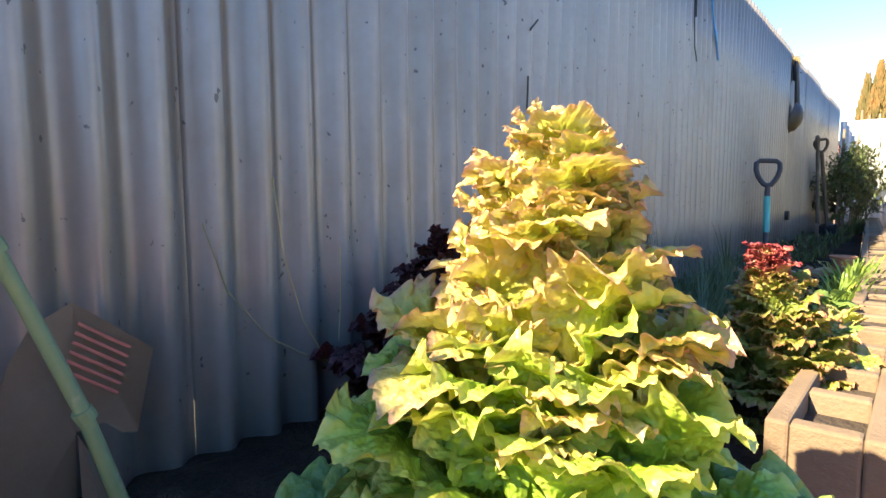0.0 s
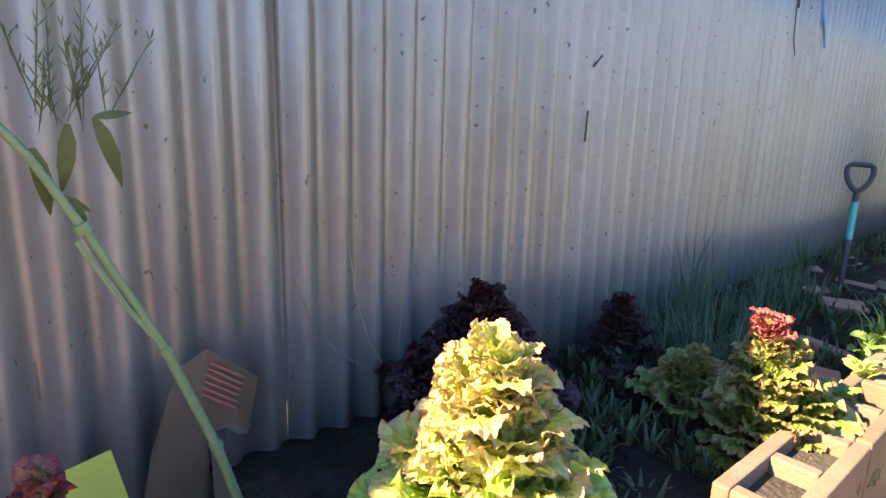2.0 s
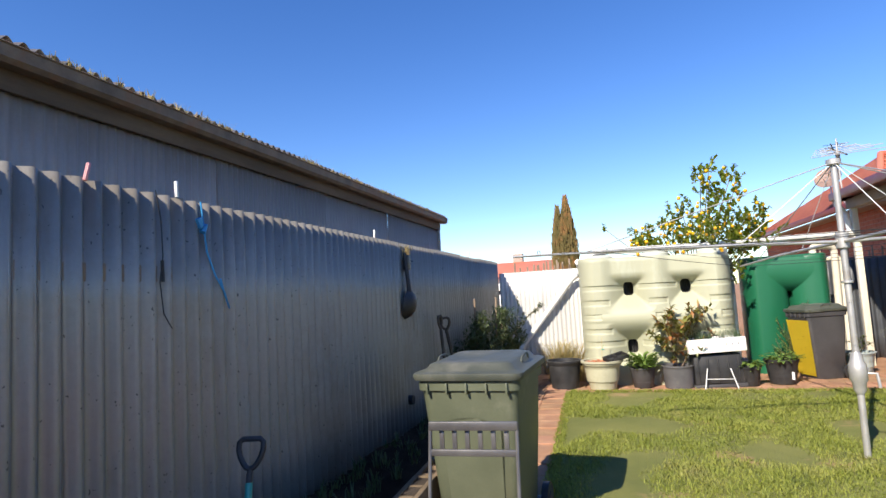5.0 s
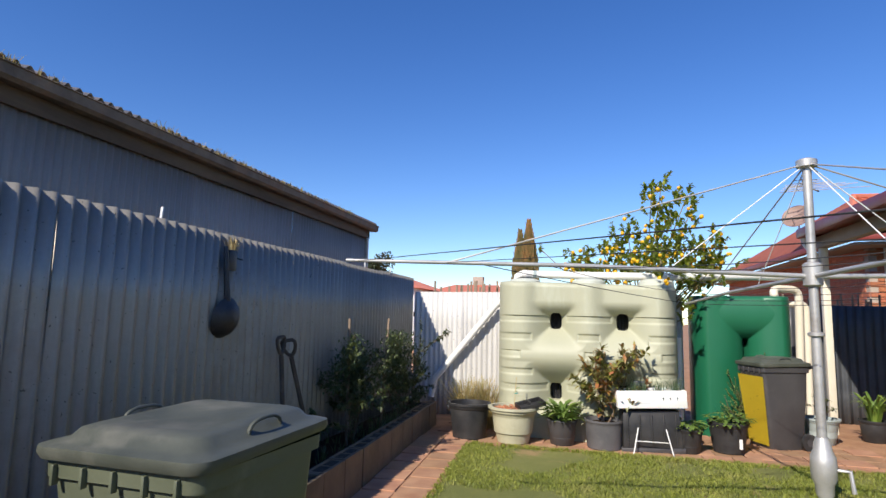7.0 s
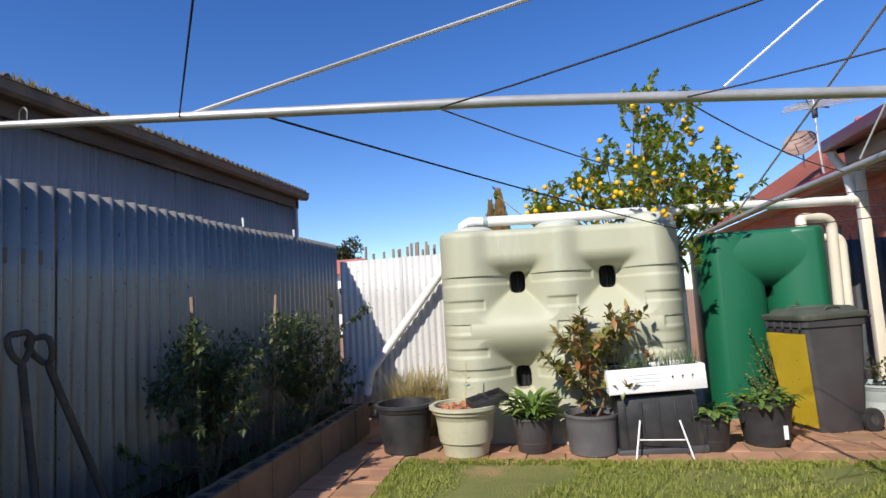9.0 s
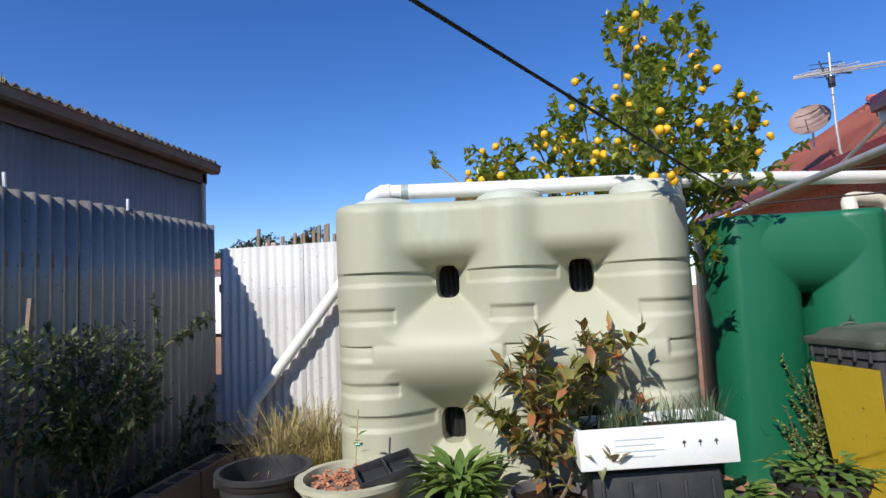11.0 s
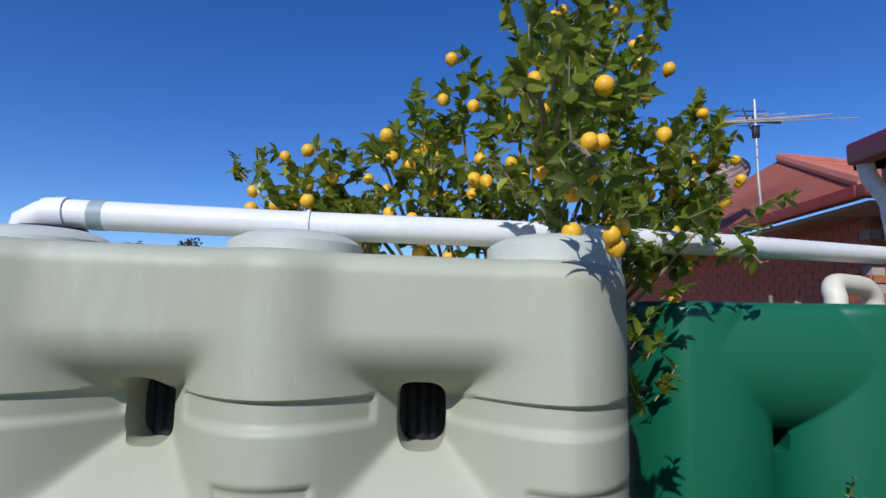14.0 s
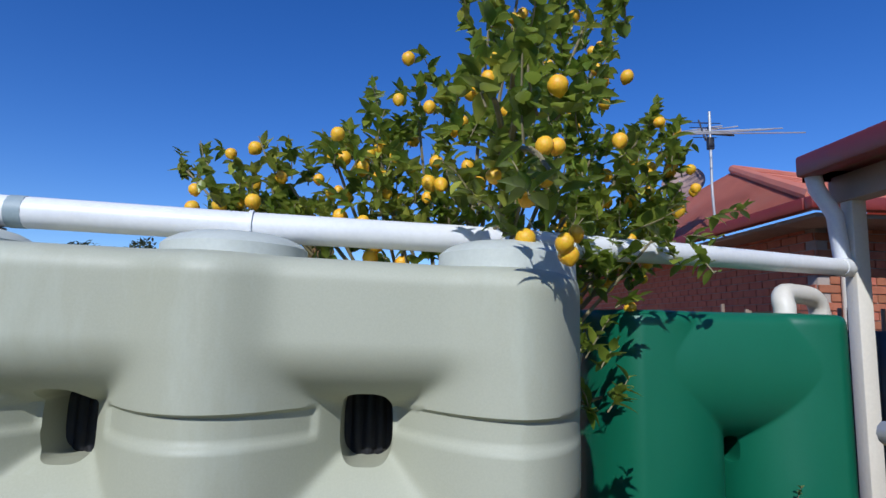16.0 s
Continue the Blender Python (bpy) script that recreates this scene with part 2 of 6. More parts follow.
M_teal = mat("teal_plastic", (0.02, 0.30, 0.25), (0.04, 0.38, 0.32), 6, 0.4, 0, 0.05, 60)
M_blue = mat("blue_twine", (0.03, 0.28, 0.60), (0.05, 0.36, 0.70), 6, 0.6, 0, 0.1, 90)
M_chair = mat("chair_steel", (0.11, 0.105, 0.11), (0.17, 0.165, 0.165), 6, 0.4, 0.5, 0.1, 70, (0.24, 0.2, 0.17), 4.0, (0.6, 0.8))
M_terra = mat("terracotta", (0.42, 0.16, 0.08), (0.55, 0.24, 0.13), 7, 0.9, 0, 0.3, 90)
M_cable = mat("black_cable", (0.01, 0.01, 0.011), (0.025, 0.025, 0.027), 8, 0.6, 0, 0.1, 90)
M_white = mat("white_paint", (0.72, 0.72, 0.71), (0.8, 0.8, 0.79), 6, 0.5, 0, 0.05, 60)
M_pink = mat("faded_pink_plastic", (0.62, 0.22, 0.24), (0.72, 0.36, 0.36), 20, 0.5, 0, 0.05, 60)
M_dish = mat("grey_pink_dish", (0.24, 0.15, 0.12), (0.33, 0.22, 0.18), 4, 0.6, 0.1, 0.05, 60)
M_brush = mat("straw", (0.40, 0.30, 0.14), (0.55, 0.43, 0.22), 9, 0.8, 0, 0.1, 90)


def leaf_mat(name, stops, rough=0.4, trans=0.3, island=0.2, bump_scale=70.0, bump=1.0):
    """Lettuce leaf: its colour runs from the stalk to the frilled edge by a stored layer, with blistered relief."""
    m = mat(name, stops[0][1], stops[-1][1], 9, rough, 0, 0, 60, island=island, trans=trans)
    nt = m.node_tree
    b = nt.nodes["Principled BSDF"]
    at = nt.nodes.new("ShaderNodeAttribute")
    at.attribute_name = "edge"
    ad = nt.nodes.new("ShaderNodeMath")
    ad.operation = "MULTIPLY_ADD"
    nt.links.new(noise_tex(nt, 28.0, 3), ad.inputs[0])
    ad.inputs[1].default_value = 0.35
    ad2 = nt.nodes.new("ShaderNodeMath")
    ad2.operation = "SUBTRACT"
    nt.links.new(at.outputs["Fac"], ad2.inputs[0])
    ad2.inputs[1].default_value = 0.17
    nt.links.new(ad2.outputs[0], ad.inputs[2])
    hs = b.inputs["Base Color"].links[0].from_node
    nt.links.new(ramp(nt, ad.outputs[0], stops), hs.inputs["Color"])
    for n in nt.nodes:
        if n.type == "BSDF_TRANSLUCENT":
            nt.links.new(hs.outputs[0], n.inputs[0])
    bp = nt.nodes.new("ShaderNodeBump")
    bp.inputs["Strength"].default_value, bp.inputs["Distance"].default_value = bump, 0.012
    nt.links.new(noise_tex(nt, bump_scale, 2, 0.5), bp.inputs["Height"])
    nt.links.new(bp.outputs[0], b.inputs["Normal"])
    return m


M_sheet = mat("yellow_green_plastic", (0.42, 0.46, 0.05), (0.50, 0.54, 0.08), 5, 0.35, 0, 0.1, 60)
M_lettuce = leaf_mat("green_lettuce_leaf", [(0.0, (0.18, 0.34, 0.03)), (0.5, (0.33, 0.50, 0.07)), (0.85, (0.52, 0.60, 0.13)), (1.0, (0.58, 0.56, 0.16))])
M_lettuce_low = leaf_mat("deep_green_lettuce_leaf", [(0.0, (0.06, 0.15, 0.03)), (0.5, (0.11, 0.23, 0.05)), (0.9, (0.20, 0.34, 0.08)), (1.0, (0.30, 0.38, 0.10))], 0.3)
M_lettuce_top = leaf_mat("bronze_lettuce_leaf", [(0.0, (0.38, 0.46, 0.06)), (0.4, (0.56, 0.55, 0.12)), (0.85, (0.62, 0.50, 0.18)), (1.0, (0.60, 0.36, 0.22))])
M_lettuce_mid = leaf_mat("olive_lettuce_leaf", [(0.0, (0.13, 0.20, 0.03)), (0.5, (0.26, 0.29, 0.06)), (0.85, (0.40, 0.32, 0.10)), (1.0, (0.34, 0.16, 0.09))])
M_lettuce_red = leaf_mat("red_lettuce_leaf", [(0.0, (0.30, 0.24, 0.06)), (0.4, (0.36, 0.14, 0.09)), (1.0, (0.32, 0.045, 0.05))])
M_lettuce_dark = leaf_mat("purple_lettuce_leaf", [(0.0, (0.05, 0.032, 0.016)), (0.4, (0.06, 0.018, 0.015)), (1.0, (0.075, 0.014, 0.016))])


# ---- mesh helpers ----
def link(name, bm, material, parent=None, smooth=False, label="", at=None):
    me = bpy.data.meshes.new(name)
    bm.to_mesh(me)
    bm.free()
    for mm in material if isinstance(material, (list, tuple)) else [material]:
        me.materials.append(mm)
    if smooth:
        me.polygons.foreach_set("use_smooth", [True] * len(me.polygons))
        me.set_sharp_from_angle(angle=radians(42))
    ob = new(name, me)
    if parent:
        ob.parent = parent
    if at is not None:
        ob.matrix_basis = at
    if label:
        ob["label"] = label
    return ob


def part(name, bm, material, parent, label="", smooth=True):
    return link(name, bm, material, parent, smooth, label)


def thing(name, m, label, category, group="", kind=""):
    ob = new(name)
    ob.matrix_basis = m
    ob.empty_display_size = 0.1
    return tagged(ob, label, category, group, kind)


def grid_mesh(name, verts, faces, material, parent=None, smooth=True, label=""):
    me = bpy.data.meshes.new(name)
    me.from_pydata([tuple(v) for v in verts], [], [tuple(f) for f in faces])
    for mm in material if isinstance(material, (list, tuple)) else [material]:
        me.materials.append(mm)
    if smooth:
        me.polygons.foreach_set("use_smooth", [True] * len(me.polygons))
        me.set_sharp_from_angle(angle=radians(50))
    me.update()
    ob = new(name, me)
    if parent:
        ob.parent = parent
    if label:
        ob["label"] = label
    return ob


def box(bm, x0, x1, y0, y1, z0, z1, bevel=0.0, m=None):
    r = bmesh.ops.create_cube(bm, size=1.0)
    vs = r["verts"]
    for v in vs:
        v.co = Vector((x0 + (v.co.x + 0.5) * (x1 - x0), y0 + (v.co.y + 0.5) * (y1 - y0), z0 + (v.co.z + 0.5) * (z1 - z0)))
    if bevel:
        es = list({e for v in vs for e in v.link_edges})
        r2 = bmesh.ops.bevel(bm, geom=es, offset=bevel, segments=2, affect="EDGES", profile=0.5)
        vs = list({v for f in r2["faces"] for v in f.verts} | {v for v in vs if v.is_valid})
    if m is not None:
        bmesh.ops.transform(bm, matrix=m, verts=vs)
    return bm


def cube(x0, x1, y0, y1, z0, z1, bevel=0.004):
    return box(bmesh.new(), x0, x1, y0, y1, z0, z1, bevel)


def tube(points, radius, sides=8, bm=None, cap=True):
    """A swept tube along points; radius may be one number or one a point."""
    bm = bm or bmesh.new()
    pts = [Vector(p) for p in points]
    rad = radius if isinstance(radius, (list, tuple)) else [radius] * len(pts)
    up = None
    rings = []
    for i, p in enumerate(pts):
        d = (pts[min(i + 1, len(pts) - 1)] - pts[max(i - 1, 0)]).normalized()
        if up is None:
            up = Vector((0, 0, 1)) if abs(d.z) < 0.9 else Vector((1, 0, 0))
        a = d.cross(up).normalized()
        up = a.cross(d).normalized()
        rings.append([bm.verts.new(p + (a * math.cos(k * math.tau / sides) + up * math.sin(k * math.tau / sides)) * rad[i]) for k in range(sides)])
    for r0, r1 in zip(rings, rings[1:]):
        for k in range(sides):
            bm.faces.new((r0[k], r0[(k + 1) % sides], r1[(k + 1) % sides], r1[k]))
    if cap:
        bm.faces.new(rings[0])
        bm.faces.new(rings[-1][::-1])
    return bm


def lathe(profile, sides=24, bm=None, z=0.0, cap_low=False, cap_high=False):
    """A turned shape from (radius, height) pairs."""
    bm = bm or bmesh.new()
    rings = [[bm.verts.new((r * math.cos(k * math.tau / sides), r * math.sin(k * math.tau / sides), h + z)) for k in range(sides)] for r, h in profile]
    for r0, r1 in zip(rings, rings[1:]):
        for k in range(sides):
            bm.faces.new((r0[k], r0[(k + 1) % sides], r1[(k + 1) % sides], r1[k]))
    if cap_low:
        bm.faces.new(rings[0][::-1])
    if cap_high:
        bm.faces.new(rings[-1])
    return bm


def bend(a, b, c, n=6):
    a, b, c = Vector(a), Vector(b), Vector(c)
    return [a * (1 - t) ** 2 + b * 2 * t * (1 - t) + c * t * t for t in [i / n for i in range(n + 1)]]


def leaf_into(V, F, base, d, up, length, width, curl=0.25, fold=0.2, segs=3):
    """Adds one small folded leaf blade to vertex and face lists."""
    d = Vector(d).normalized()
    side = d.cross(up)
    side = side.normalized() if side.length > 1e-4 else Vector((1, 0, 0))
    nrm = side.cross(d).normalized()
    n0 = len(V)
    for i in range(segs + 1):
        t = i / segs
        w = width * math.sin(math.pi * min(0.06 + 0.90 * t, 1.0) ** 0.8) * 0.5
        p = Vector(base) + d * (length * t) - nrm * (curl * length * t * t)
        V += [p + side * w + nrm * (fold * w), p, p - side * w + nrm * (fold * w)]
    for i in range(segs):
        a = n0 + 3 * i
        F += [(a, a + 1, a + 4, a + 3), (a + 1, a + 2, a + 5, a + 4)]


def rdir(rng, up=0.0):
    while True:
        v = Vector((rng.uniform(-1, 1), rng.uniform(-1, 1), rng.uniform(-1, 1)))
        if 0.05 < v.length < 1:
            v.normalize()
            v.z += up
            return v.normalized()


# ---- ground ----
def wall_x(y):
    return 1.02 - 0.045 * (y - 2.0) - 0.06 * max(0.0, 3.0 - y)


def path_x(y):
    return 1.60 - 0.04 * (y - 2.0)


def rise(y):
    """The yard climbs gently towards the tanks."""
    u = min(max((y - 6.0) / 3.8, 0.0), 1.0)
    return 0.065 * u * u * (3 - 2 * u)


def sheet(name, outline, z, material, label, category, step=0.25, rough=0.0):
    """A ground sheet inside x0..x1 functions of y, gently uneven."""
    (fx0, fx1, y0, y1) = outline
    ny = max(2, int((y1 - y0) / step))
    nx = max(2, int((fx1(y0) - fx0(y0)) / step))
    V, F = [], []
    for j in range(ny + 1):
        y = y0 + (y1 - y0) * j / ny
        for i in range(nx + 1):
            x = fx0(y) + (fx1(y) - fx0(y)) * i / nx
            edge = 0 if i in (0, nx) or j in (0, ny) else 1
            V.append((x, y, z + (rise(y) if -0.1 < z < 0.1 else 0.0) + rough * edge * noise.noise((x * 1.7, y * 1.7, 3.1))))
    for j in range(ny):
        for i in range(nx):
            a = j * (nx + 1) + i
            F.append((a, a + 1, a + nx + 2, a + nx + 1))
    return tagged(grid_mesh(name, V, F, material, None, True), label, category, kind="structure")


sheet("ground", (lambda y: -300, lambda y: 300, -300, 500), -0.165, M_redsoil, "bare reddish earth reaching to the horizon", "ground", 20)
lawn = sheet("lawn", (path_x, lambda y: 12.0, 1.45, 9.80), -0.012, M_lawn, "patchy lawn with bare earth showing through", "lawn", 0.2, 0.03)
sheet("earth_strip", (lambda y: 0.4, lambda y: 12.0, 9.80, 13.4), -0.02, M_redsoil, "strip of bare red earth under the tanks", "ground", 0.2, 0.015)
sheet("path_bed", (lambda y: wall_x(y) - 0.05, path_x, 1.45, 9.80), -0.014, M_redsoil, "sandy bed under the pavers", "ground", 0.3)
sheet("garden_bed", (lambda y: -0.05, lambda y: (wall_x(y) - 0.17) if y > 1.5 else 0.84, 0.45, 11.6), 0.20, M_soil, "dark soil of the raised garden bed", "garden bed", 0.12, 0.07)


# ---- corrugated iron ----
def iron(name, length, height, pitch, amp, material, parent, at, label="", top=None, rng=None):
    """One corrugated sheet along local x, its waves standing in local y."""
    per = 10
    n = int(length / pitch * per)
    V, F = [], []
    nz = 4
    for i in range(n + 1):
        x = length * i / n
        w = amp * math.cos(math.tau * x / pitch)
        for k in range(nz + 1):
            z = height * k / nz
            V.append((x, w + 0.006 * noise.noise((x * 1.2 + at.translation.x, z * 1.3, at.translation.y)), z))
    for i in range(n):
        for k in range(nz):
            a = i * (nz + 1) + k
            F.append((a, a + nz + 1, a + nz + 2, a + 1))
    ob = grid_mesh(name, V, F, material, parent, True, label)
    ob.matrix_basis = at
    mod = ob.modifiers.new("thick", "SOLIDIFY")
    mod.thickness, mod.offset = 0.0012, 0
    return ob


rng = random.Random(3)
wall_left = tagged(new("wall_left"), "weathered corrugated iron boundary fence with rust blooms", "fence", kind="structure")
y, i = -4.61, 0
while y < 11.5:
    ln = min(1.14 + 0.06, 11.64 - y)
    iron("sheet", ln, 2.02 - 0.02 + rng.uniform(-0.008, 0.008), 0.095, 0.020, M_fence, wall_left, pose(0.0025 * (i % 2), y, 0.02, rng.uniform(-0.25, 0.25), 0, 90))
    y += 1.14
    i += 1
part("rail", cube(-0.075, -0.02, -4.1, 11.6, 1.60, 1.68), M_wood, wall_left)
part("rail", cube(-0.075, -0.02, -4.1, 11.6, 0.45, 0.53), M_wood, wall_left)

wall_back = tagged(new("wall_back"), "pale corrugated iron back fence, sunlit", "fence", kind="structure")
x, i = 0.03, 0
while x < 3.7:
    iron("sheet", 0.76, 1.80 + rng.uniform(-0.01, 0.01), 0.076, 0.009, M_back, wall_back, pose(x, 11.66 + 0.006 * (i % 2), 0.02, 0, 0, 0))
    x += 0.755
    i += 1
part("rail", cube(0.0, 3.8, 11.69, 11.74, 1.45, 1.52), M_wood, wall_back)
# stakes poking up behind the back fence
for k in range(17):
    sx = (0.25, 0.42, 0.47, 0.62, 0.70, 0.73, 0.80, 0.84, 0.88, 0.92, 0.96, 1.0, 1.04, 1.10, 1.16, 1.22, 1.30)[k]
    st = link("fence_stake", cube(-0.014, 0.014, -0.01, 0.01, 0, 1.93 + rng.uniform(-0.03, 0.08), 0.003), M_wood, None, True, "", pose(sx, 11.86, 0, 0, rng.uniform(-1.5, 1.5)))
    tagged(st, "grey weathered timber stake behind the back fence", "stake", "stakes behind the back fence")

wall_far = tagged(new("wall_side"), "charcoal corrugated steel fence beyond the tanks", "fence", kind="structure")
for k in range(6):
    iron("sheet", 0.92, 1.74, 0.115, 0.014, M_darkiron, wall_far, pose(5.35 + 0.915 * k, 13.0, 0.0, 0, 0, 0))
wall_close = tagged(new("wall_close"), "plain corrugated iron closing the yard", "fence", kind="structure")
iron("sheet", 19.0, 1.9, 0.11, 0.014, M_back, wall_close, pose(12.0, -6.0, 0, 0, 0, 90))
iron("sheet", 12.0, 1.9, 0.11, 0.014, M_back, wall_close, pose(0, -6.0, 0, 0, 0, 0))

# loose wire and twine hanging on the long fence
def on_fence(name, pts, r, material, label, cat):
    return tagged(link(name, tube([(0.0245, a, b) for a, b in pts], r, 6), material, None, True), label, cat)


on_fence("hanging_wire", [(3.80, 2.03), (3.83, 1.9), (3.84, 1.72), (3.82, 1.6), (3.84, 1.45), (3.89, 1.38)], 0.003, M_cable, "thin black wire hanging on the iron fence", "wire")
on_fence("wire_clamp", [(3.835, 1.70), (3.838, 1.60)], 0.008, M_cable, "short black sleeve on the hanging wire", "clamp")
on_fence("blue_twine", [(4.10, 2.02), (4.12, 1.88), (4.14, 1.76), (4.20, 1.64), (4.27, 1.55), (4.31, 1.46), (4.28, 1.52), (4.24, 1.62)], 0.005, M_blue, "bright blue twine caught on the iron fence", "twine")
on_fence("blue_rag", [(4.08, 1.93), (4.10, 1.89), (4.13, 1.90), (4.11, 1.86)], 0.018, M_blue, "knot of frayed blue twine on the fence", "twine")
on_fence("stray_wire", [(2.165, 1.17), (2.21, 1.21)], 0.003, M_cable, "short wire stuck across the iron ridges", "wire")
on_fence("stray_wire", [(2.15, 0.93), (2.155, 1.03)], 0.003, M_cable, "short wire in a groove of the fence", "wire")
on_fence("dry_vine", [(1.10, 0.62), (1.14, 0.5), (1.22, 0.40), (1.30, 0.35), (1.36, 0.32)], 0.0016, M_twig, "dry climbing stalk against the iron fence", "stalk")
on_fence("dry_vine", [(1.24, 0.70), (1.26, 0.55), (1.30, 0.42), (1.36, 0.32)], 0.0015, M_brush, "pale dry stalk leaning on the fence", "stalk")
on_fence("dry_vine", [(1.40, 0.56), (1.40, 0.46), (1.39, 0.36)], 0.0015, M_brush, "pale dry stalk leaning on the fence", "stalk")


def peg(y, z, material, label, tilt):
    p = thing("clothes_peg", pose(0.0, y, z, tilt, 0, 0), label, "peg", "pegs on the fence")
    part("leg", box(bmesh.new(), -0.008, -0.001, -0.006, 0.006, -0.035, 0.045, 0.0015), material, p)
    part("leg", box(bmesh.new(), 0.001, 0.008, -0.006, 0.006, -0.035, 0.045, 0.0015), material, p)


peg(3.46, 2.05, M_pink, "faded pink plastic clothes peg on the fence top", -14)
peg(3.96, 2.06, M_white, "white plastic clothes peg on the fence top", 3)
peg(6.35, 2.05, M_white, "white plastic clothes peg on the fence top", -4)
peg(9.7, 2.05, M_white, "white plastic clothes peg on the fence top", 5)
peg(10.6, 2.05, M_white, "white plastic clothes peg on the fence top", 0)

# ---- neighbour's shed ----
shed = thing("shed", pose(-1.95, 0, 0), "long neighbouring shed of grey corrugated iron with a mossy gutter", "shed")
k = 0
yy = -5.0
while yy < 14.3:
    ln = min(2.35, 14.45 - yy)
    iron("sheet", ln, 3.16, 0.09, 0.009, M_shed, shed, pose(0.012 * (k % 2), yy, 0, 0, 0, 90))
    yy += 2.34
    k += 1
part("end_wall", cube(-6, 0.0, 14.40, 14.45, 0, 3.2), M_shed, shed)
part("corner_post", cube(-0.02, 0.06, 14.38, 14.47, 0, 3.2, 0.01), M_shed, shed)
bm = bmesh.new()
prof = [(0.06, 3.215), (0.18, 3.205), (0.215, 3.235), (0.225, 3.315), (0.24, 3.325), (0.225, 3.335), (0.21, 3.32), (0.20, 3.25), (0.06, 3.24)]
ra = [bm.verts.new((a, -5.2, b)) for a, b in prof]
rb = [bm.verts.new((a, 14.58, b)) for a, b in prof]
for k in range(len(prof)):
    bm.faces.new((ra[k], ra[(k + 1) % len(prof)], rb[(k + 1) % len(prof)], rb[k]))
bm.faces.new(ra[::-1]), bm.faces.new(rb)
part("gutter", bm, M_gutter, shed, "rusty brown gutter")
part("soffit_board", cube(0.02, 0.06, -5.2, 14.5, 3.06, 3.23, 0.006), M_darkwood, shed, "weathered timber fascia")
V, F = [], []
n = int(19.7 / 0.012)
for i in range(n + 1):
    yv = -5.15 + 19.7 * i / n
    w = 0.022 * math.cos(math.tau * yv / 0.115)
    V += [(0.20, yv, 3.365 + w), (-4.2, yv, 4.25 + w)]
for i in range(n):
    F.append((2 * i, 2 * i + 2, 2 * i + 3, 2 * i + 1))
ro = grid_mesh("roof", V, F, M_shed, shed, True)
sd = ro.modifiers.new("thick", "SOLIDIFY")
sd.thickness = 0.004


def tuft(V, F, c, n, h, spread, w, rng, droop=0.4):
    """A tuft of narrow blades into lists."""
    for _ in range(n):
        a = rng.uniform(0, math.tau)
        s = rng.uniform(0, spread)
        base = Vector(c) + Vector((math.cos(a) * s * 0.4, math.sin(a) * s * 0.4, 0))
        hh = h * rng.uniform(0.5, 1.1)
        lean = Vector((math.cos(a), math.sin(a), 0)) * rng.uniform(0.05, 0.6) * hh
        side = Vector((-math.sin(a), math.cos(a), 0)) * w * 0.5
        n0 = len(V)
        for t in (0, 0.4, 0.75, 1.0):
            p = base + lean * (t ** 1.6) + Vector((0, 0, hh * (t - droop * t ** 3 * 0.6)))
            ww = side * (1 - t * t * 0.95)
            V += [p - ww, p + ww]
        for q in range(3):
            b = n0 + 2 * q
            F.append((b, b + 1, b + 3, b + 2))


V, F = [], []
for k in range(120):
    c = rng.choice((4.9, 5.4, 6.6, 8.3, 9.2, 9.9, 11.0, 12.1, 13.0, 6.1)) + rng.gauss(0, 0.25)
    tuft(V, F, (0.20 + rng.uniform(-0.03, 0.03), c, 3.32), 6, 0.12, 0.05, 0.008, rng)
grid_mesh("weeds", V, F, M_dry, shed, False, "dry moss and weeds growing in the gutter")["kind"] = "stuff"

# ---- block wall of the garden bed ----
block_wall = tagged(new("block_wall"), "low garden wall of hollow concrete blocks", "garden wall", kind="structure")


def block_mesh(name):
    bm = bmesh.new()
    L, W, H, t = 0.395, 0.15, 0.345, 0.032
    m0, m1 = (L - t) / 2, (L + t) / 2
    for (a, b, c, d) in ((0, L, 0, t), (0, L, W - t, W), (0, t, t, W - t), (m0, m1, t, W - t), (L - t, L, t, W - t)):
        box(bm, a, b, c, d, 0, H, 0.005)
    box(bm, t, L - t, t, W - t, 0, 0.2)
    me = bpy.data.meshes.new(name)
    bm.to_mesh(me)
    bm.free()
    me.materials.append(M_block)
    return me


hollow = block_mesh("block_hollow")
d = 1.53
while d < 10.7:
    b = new("block", hollow)
    b.parent = block_wall
    b.matrix_basis = pose(wall_x(d) + rng.uniform(-0.004, 0.004), d, -0.005, rng.uniform(-0.4, 0.4), rng.uniform(-0.5, 0.5), 90 - math.degrees(math.atan((wall_x(d + 0.4) - wall_x(d)) / 0.4)) + rng.uniform(-0.5, 0.5))
    d += 0.405

# soil in some of the hollow blocks
d = 1.53
bm = bmesh.new()
while d < 10.7:
    for q in (0.11, 0.29):
        box(bm, wall_x(d) - 0.122, wall_x(d) - 0.028, d + q - 0.07, d + q + 0.07, 0.2, (0.30 if d < 2.3 else 0.333) + rng.uniform(-0.02, 0.010))
    d += 0.405
part("soil_fill", bm, M_fill, block_wall)


